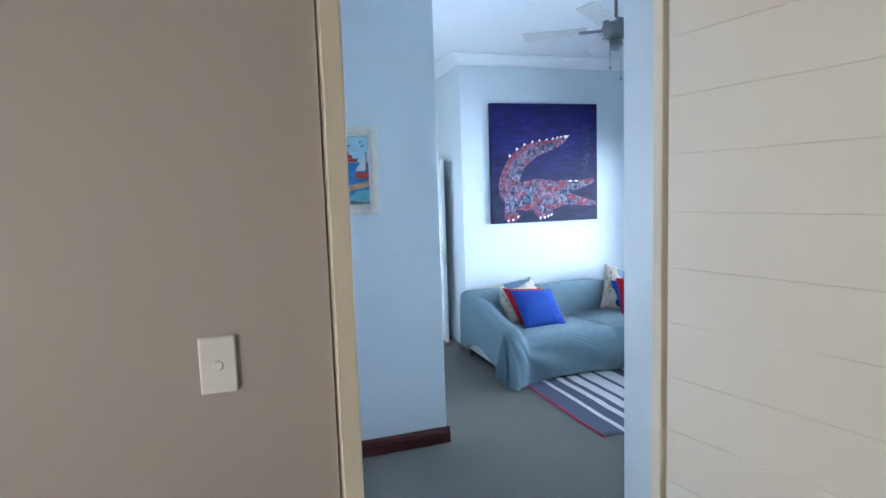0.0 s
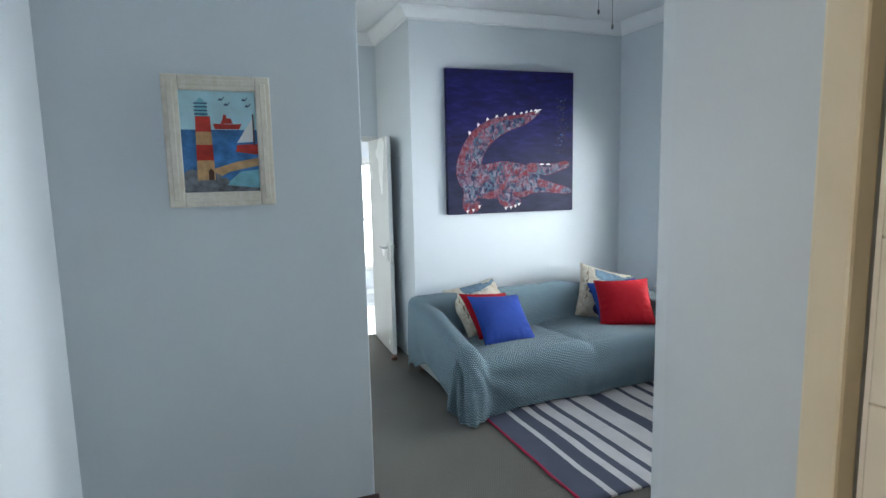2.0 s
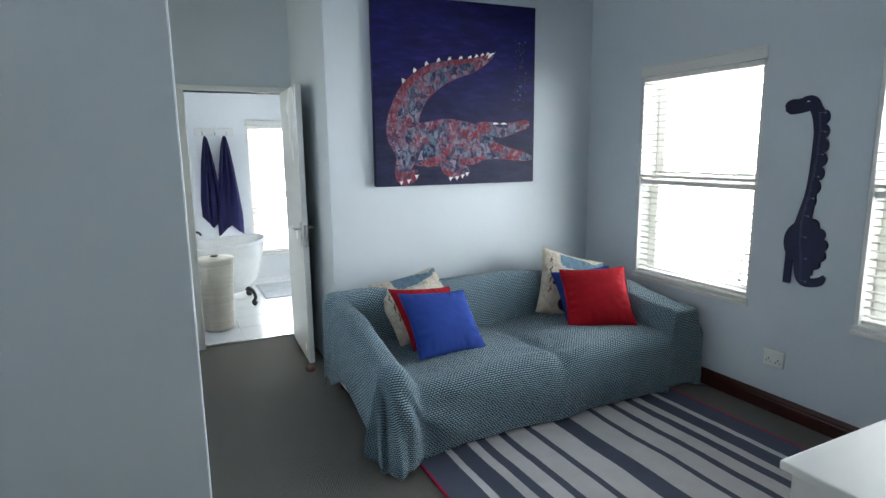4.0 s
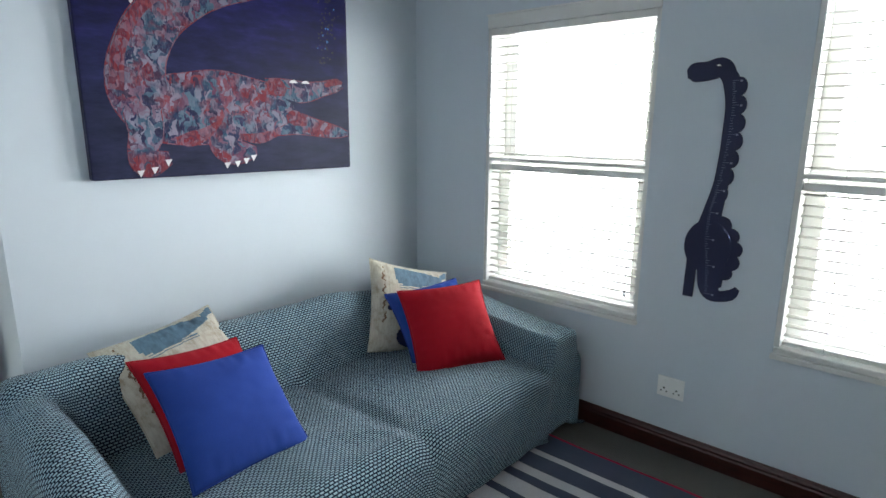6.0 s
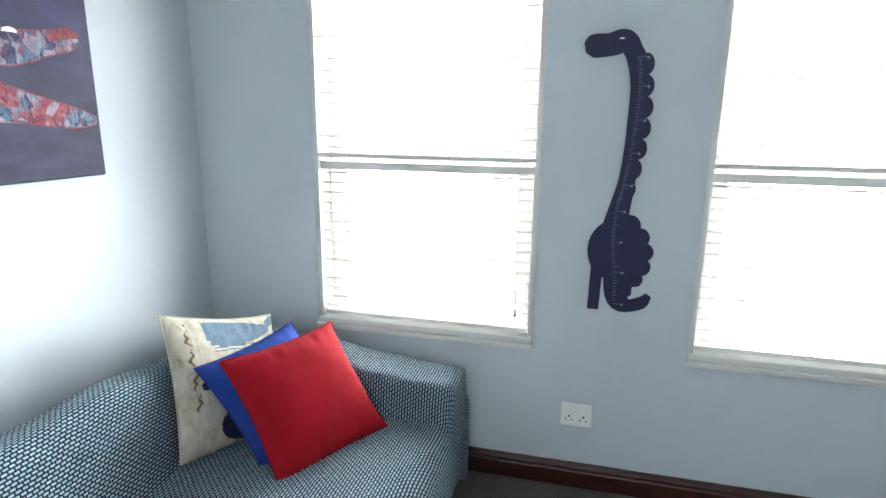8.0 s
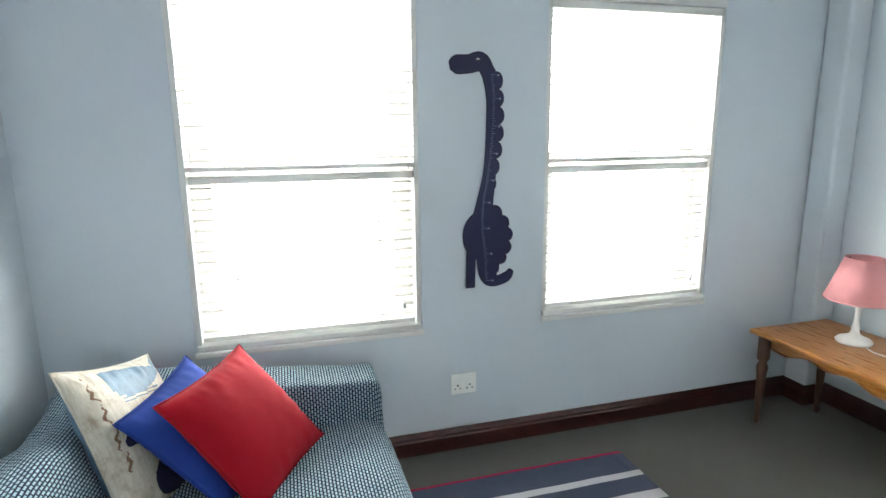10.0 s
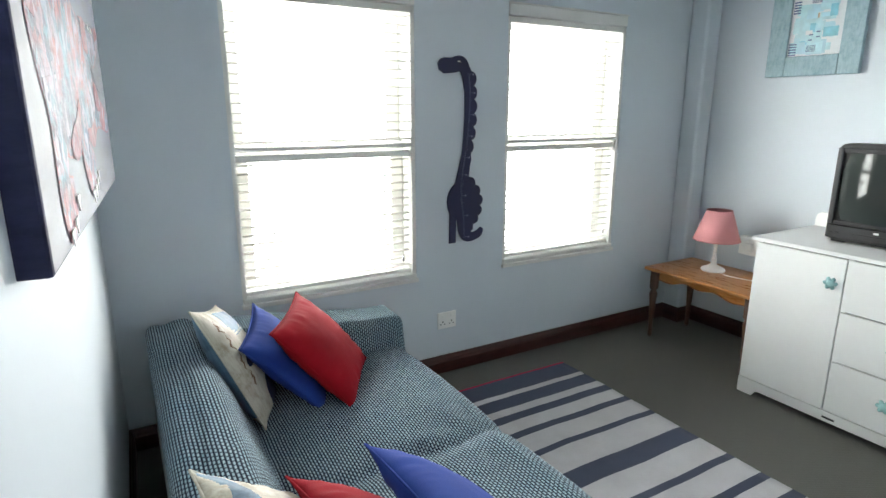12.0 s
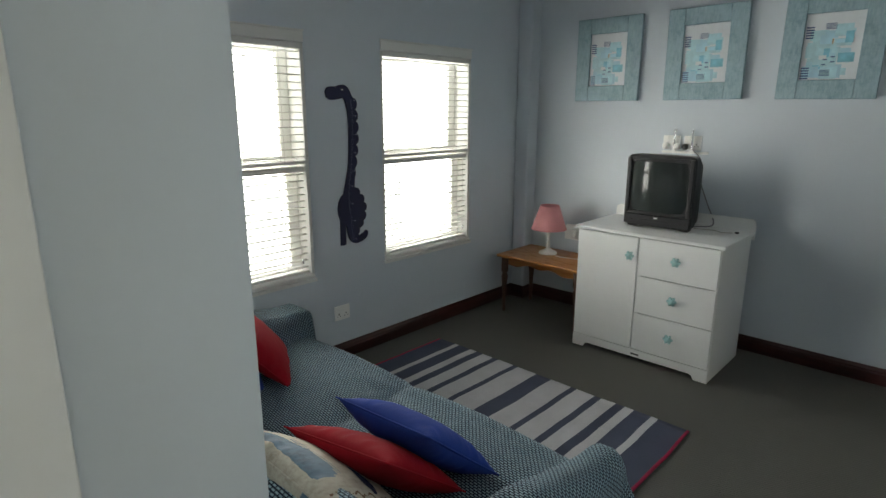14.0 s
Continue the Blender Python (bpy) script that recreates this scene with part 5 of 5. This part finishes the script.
# ---- ceiling fan ----
def ceiling_fan():
    f = thing("ceiling_fan", "grey ceiling fan with five pale blades and pull chains", "fan", pose(3.515, 4.70, 2.82))
    part("canopy", lathem([(.012, CEILING - 2.82 - .075), (.055, CEILING - 2.82 - .05), (.062, CEILING - 2.82 - .001)], 24), FANM, f)
    part("down_rod", lathem([(.012, .08), (.012, CEILING - 2.82 - .07)], 14), FANM, f)
    part("motor", lathem([(.035, -.07), (.07, -.055), (.095, -.02), (.10, .03), (.085, .065), (.04, .085), (.012, .09)], 28), FANM, f)
    part("switch_cup", lathem([(.01, -.14), (.045, -.13), (.05, -.08), (.035, -.07)], 22), FANM, f)
    for a in (2, 74, 146, 218, 290):
        m = pose(0, 0, 0.012, 0, 0, a) @ pose(0, 0, 0, 10, 0, 0)
        bl = part("blade", boxm(.20, .66, -.065, .065, -.003, .003, 0.0025), FANB, f, m=m)
        part("blade_iron", boxm(.08, .26, -.020, .020, -.010, -.0035, 0.002), FANM, bl)
    for x, y, z in ((.04, .0, -.32), (-.03, .03, -.24)):
        ch = bmesh.new()
        tube(ch, [(x, y, -.11), (x, y, z)], 0.0018, 6)
        lathe(ch, [(.002, 0), (.007, .008), (.006, .022), (.002, .03)], 10, pose(x, y, z - .03))
        part("pull_chain", ch, FANM, f)
    return f


ceiling_fan()

# ---- bathroom ----
setting("floor_bathroom", boxm(1.7, 4.6, 7.96, 10.55, -0.12, 0.004), BATHWALL, "white grout bed under the tiles", "floor")
setting("trim_threshold", boxm(2.295, 3.05, 7.925, 7.96, -0.01, 0.012, 0.003), CHROME, "narrow metal threshold strip", "threshold")
wall = bmesh.new()
BX0, BX1, BZ0, BZ1 = 3.06, 4.05, 0.30, 1.98
for x0, x1, z0, z1 in ((1.7, BX0, 0, CEILING), (BX1, 4.6, 0, CEILING), (BX0, BX1, 0, BZ0), (BX0, BX1, BZ1, CEILING)):
    box(wall, x0, x1, 10.40, 10.60, z0, z1)
setting("wall_bathroom_far", wall, BATHWALL, "white painted bathroom wall with a window", "wall")
setting("wall_bathroom_west", boxm(1.7, 1.85, 8.03, 10.40, 0, CEILING), BATHWALL, "white painted bathroom wall", "wall")
setting("wall_bathroom_east", boxm(4.45, 4.6, 8.03, 10.40, 0, CEILING), BATHWALL, "white painted bathroom wall", "wall")
setting("ceiling_bathroom", boxm(1.7, 4.6, 8.032, 10.60, CEILING, CEILING + .1), CEIL, "white bathroom ceiling", "ceiling")
sash_window("window_3", 0, BX1 - BX0, BZ0, BZ1, 1.05, pose((BX0 + BX1) / 2, 10.40, 0, 0, 0, 90))
venetian("white venetian blind at the bathroom window", pose((BX0 + BX1) / 2, 10.43, 0, 0, 0, 90), BX1 - BX0 - .02, BZ1 - .064, BZ0 + .055, 0.045)


def bathtub():
    b = thing("bathtub", "white freestanding roll-top bath on dark claw feet", "bathtub", pose(2.28, 9.32, 0))
    bm = bmesh.new()
    n = 48
    prof = [(.30, .14), (.55, .13), (.78, .17), (.90, .30), (.96, .50), (1.0, .62), (1.05, .645), (1.06, .66), (1.03, .675), (.99, .665), (.93, .60), (.86, .34), (.74, .22), (.3, .19)]
    rings = []
    for s, z in prof:
        ring = []
        for i in range(n):
            a = 2 * math.pi * i / n
            ca, sa = math.cos(a), math.sin(a)
            x = .74 * s * math.copysign(abs(ca) ** .7, ca)
            y = .37 * s * math.copysign(abs(sa) ** .75, sa)
            ring.append(bm.verts.new((x, y, z + (.045 * max(0, ca) ** 2 if z > .5 else 0))))
        rings.append(ring)
    for A, B in zip(rings, rings[1:]):
        for i in range(n):
            f = bm.faces.new((A[i], A[(i + 1) % n], B[(i + 1) % n], B[i]))
            f.smooth = True
    bm.faces.new(rings[0][::-1])
    bm.faces.new(rings[-1])
    bmesh.ops.recalc_face_normals(bm, faces=bm.faces[:])
    part("tub", bm, ENAMEL, b)
    for x in (-.46, .50):
        for y in (-.20, .20):
            s = 1 if x > 0 else -1
            ft = bmesh.new()
            tube(ft, smooth_line([(x, y * .9, .20), (x + s * .06, y * 1.05, .17), (x + s * .09, y * 1.15, .10), (x + s * .07, y * 1.15, .045), (x + s * .10, y * 1.2, .022)], 5), lambda t: .030 - .012 * math.sin(math.pi * t), 10)
            part("claw_foot", ft, IRON, b, "dark cast claw foot")
    tp = bmesh.new()
    tube(tp, smooth_line([(.02, .385, .60), (.02, .385, .72), (.05, .36, .755), (.12, .30, .75), (.14, .28, .72)], 6), .012, 10)
    part("tap", tp, IRON, b, "dark bath tap")
    return b


bathtub()


def laundry_bin():
    b = thing("laundry_basket", "cream wicker laundry basket with a lid", "basket", pose(2.45, 8.40, 0.010))
    n = 36
    bm = bmesh.new()
    prof = []
    for k in range(34):
        z = .01 + .60 * k / 33
        prof.append((.128 + .028 * k / 33 + (.003 if k % 2 else -.003), z))
    lathe(bm, prof, n)
    part("basket", bm, WICKER, b)
    part("lid", lathem([(.160, .612), (.165, .62), (.165, .655), (.158, .665), (.03, .672), (.012, .668)], n), WICKER, b, "flat wicker lid")
    part("lid_ring", lathem([(.010, .670), (.034, .675), (.030, .682), (.010, .682)], 18), IRON, b)
    return b


laundry_bin()


def towel(x, seed, w=0.26, h=0.86):
    t = thing("towel", "navy cotton towel hanging in folds from a hook", "towel", pose(x, 10.385, 1.80), group="towels on hooks")
    bm = bmesh.new()
    n, mm = 22, 26
    V = []
    for i in range(n + 1):
        u = i / n - .5
        row = []
        for j in range(mm + 1):
            v = j / mm
            spread = .10 + .90 * min(1, v * 1.25) ** .7
            z = -v * h * (1 - .16 * abs(u) * 2 * math.cos(seed)) - .04 * abs(u)
            y = -.035 - .030 * math.sin(u * 17 + seed) * (1 - .3 * v) - .012 * math.sin(u * 31 + v * 3)
            row.append(bm.verts.new((u * w * spread + .03 * v * math.sin(seed * 3), y - .02 * (1 - v), z)))
        V.append(row)
    for i in range(n):
        for j in range(mm):
            f = bm.faces.new((V[i][j], V[i + 1][j], V[i + 1][j + 1], V[i][j + 1]))
            f.smooth = True
    o = part("cloth", bm, NAVYF, t)
    md = o.modifiers.new("thick", "SOLIDIFY")
    md.thickness = 0.006
    return t


towel(2.585, 0.4, .23, 1.10)
towel(2.80, 2.2, .29, 1.08)
hk = thing("hook_rail", "white wooden rail with coat hooks", "hook rail", pose(2.70, 10.40, 1.84))
part("board", boxm(-.22, .22, -.018, 0, -.04, .05, 0.005, 2), GLOSS, hk)
for x in (-.14, 0, .13):
    h = bmesh.new()
    tube(h, smooth_line([(x, -.018, .01), (x, -.05, .0), (x, -.06, -.03), (x, -.075, -.01)], 4), .006, 8)
    part("hook", h, CHROME, hk)
bm = bmesh.new()
V = [[bm.verts.new((3.0 + .62 * i / 20, 9.30 + .75 * j / 20, .0135 + .006 * noise.noise((i * .9, j * .9, 1)))) for j in range(21)] for i in range(21)]
for i in range(20):
    for j in range(20):
        bm.faces.new((V[i][j], V[i + 1][j], V[i + 1][j + 1], V[i][j + 1])).smooth = True
mt = to_object("bath_mat", bm, MATF)
md = mt.modifiers.new("thick", "SOLIDIFY")
md.thickness, md.offset = 0.008, -1
tagged(mt, "grey and white tufted bath mat on tiles", "bath mat")

# added unseen window, closing the hall behind the camera and framing its fill light
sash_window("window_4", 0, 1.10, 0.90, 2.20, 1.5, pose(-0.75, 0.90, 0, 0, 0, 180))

# unseen recess window, added to hold the light on the passage
sash_window("window_5", 0, 0.66, 0.82, 2.18, 1.5, pose(1.25, 7.49, 0, 0, 0, 180))

# ---- outside ----
setting("ground", boxm(-60, 60, -60, 60, -0.45, -0.30), GRASS, "garden ground outside", "ground")
setting("pavement", boxm(5.6, 8.6, -4, 14, -0.299, -0.25), PAVE, "pale paving along the house", "paving")
setting("roof", boxm(-1.3, 6.1, -1.6, 11.0, CEILING + .15, CEILING + .30), CEIL, "flat roof over the rooms", "roof")

# ---- bathroom tiles ----
bath = bpy.data.objects["floor_bathroom"]
first = None
for i in range(7):
    for j in range(7):
        x, y = 1.87 + i * .37, 7.975 + j * .36
        if first is None:
            first = part("tile", boxm(0, .362, 0, .352, 0, .006, 0.0015), TILE, bath, m=pose(x, y, 0.0035))
        else:
            again(first, "tile", bath, pose(x, y, 0.0035))
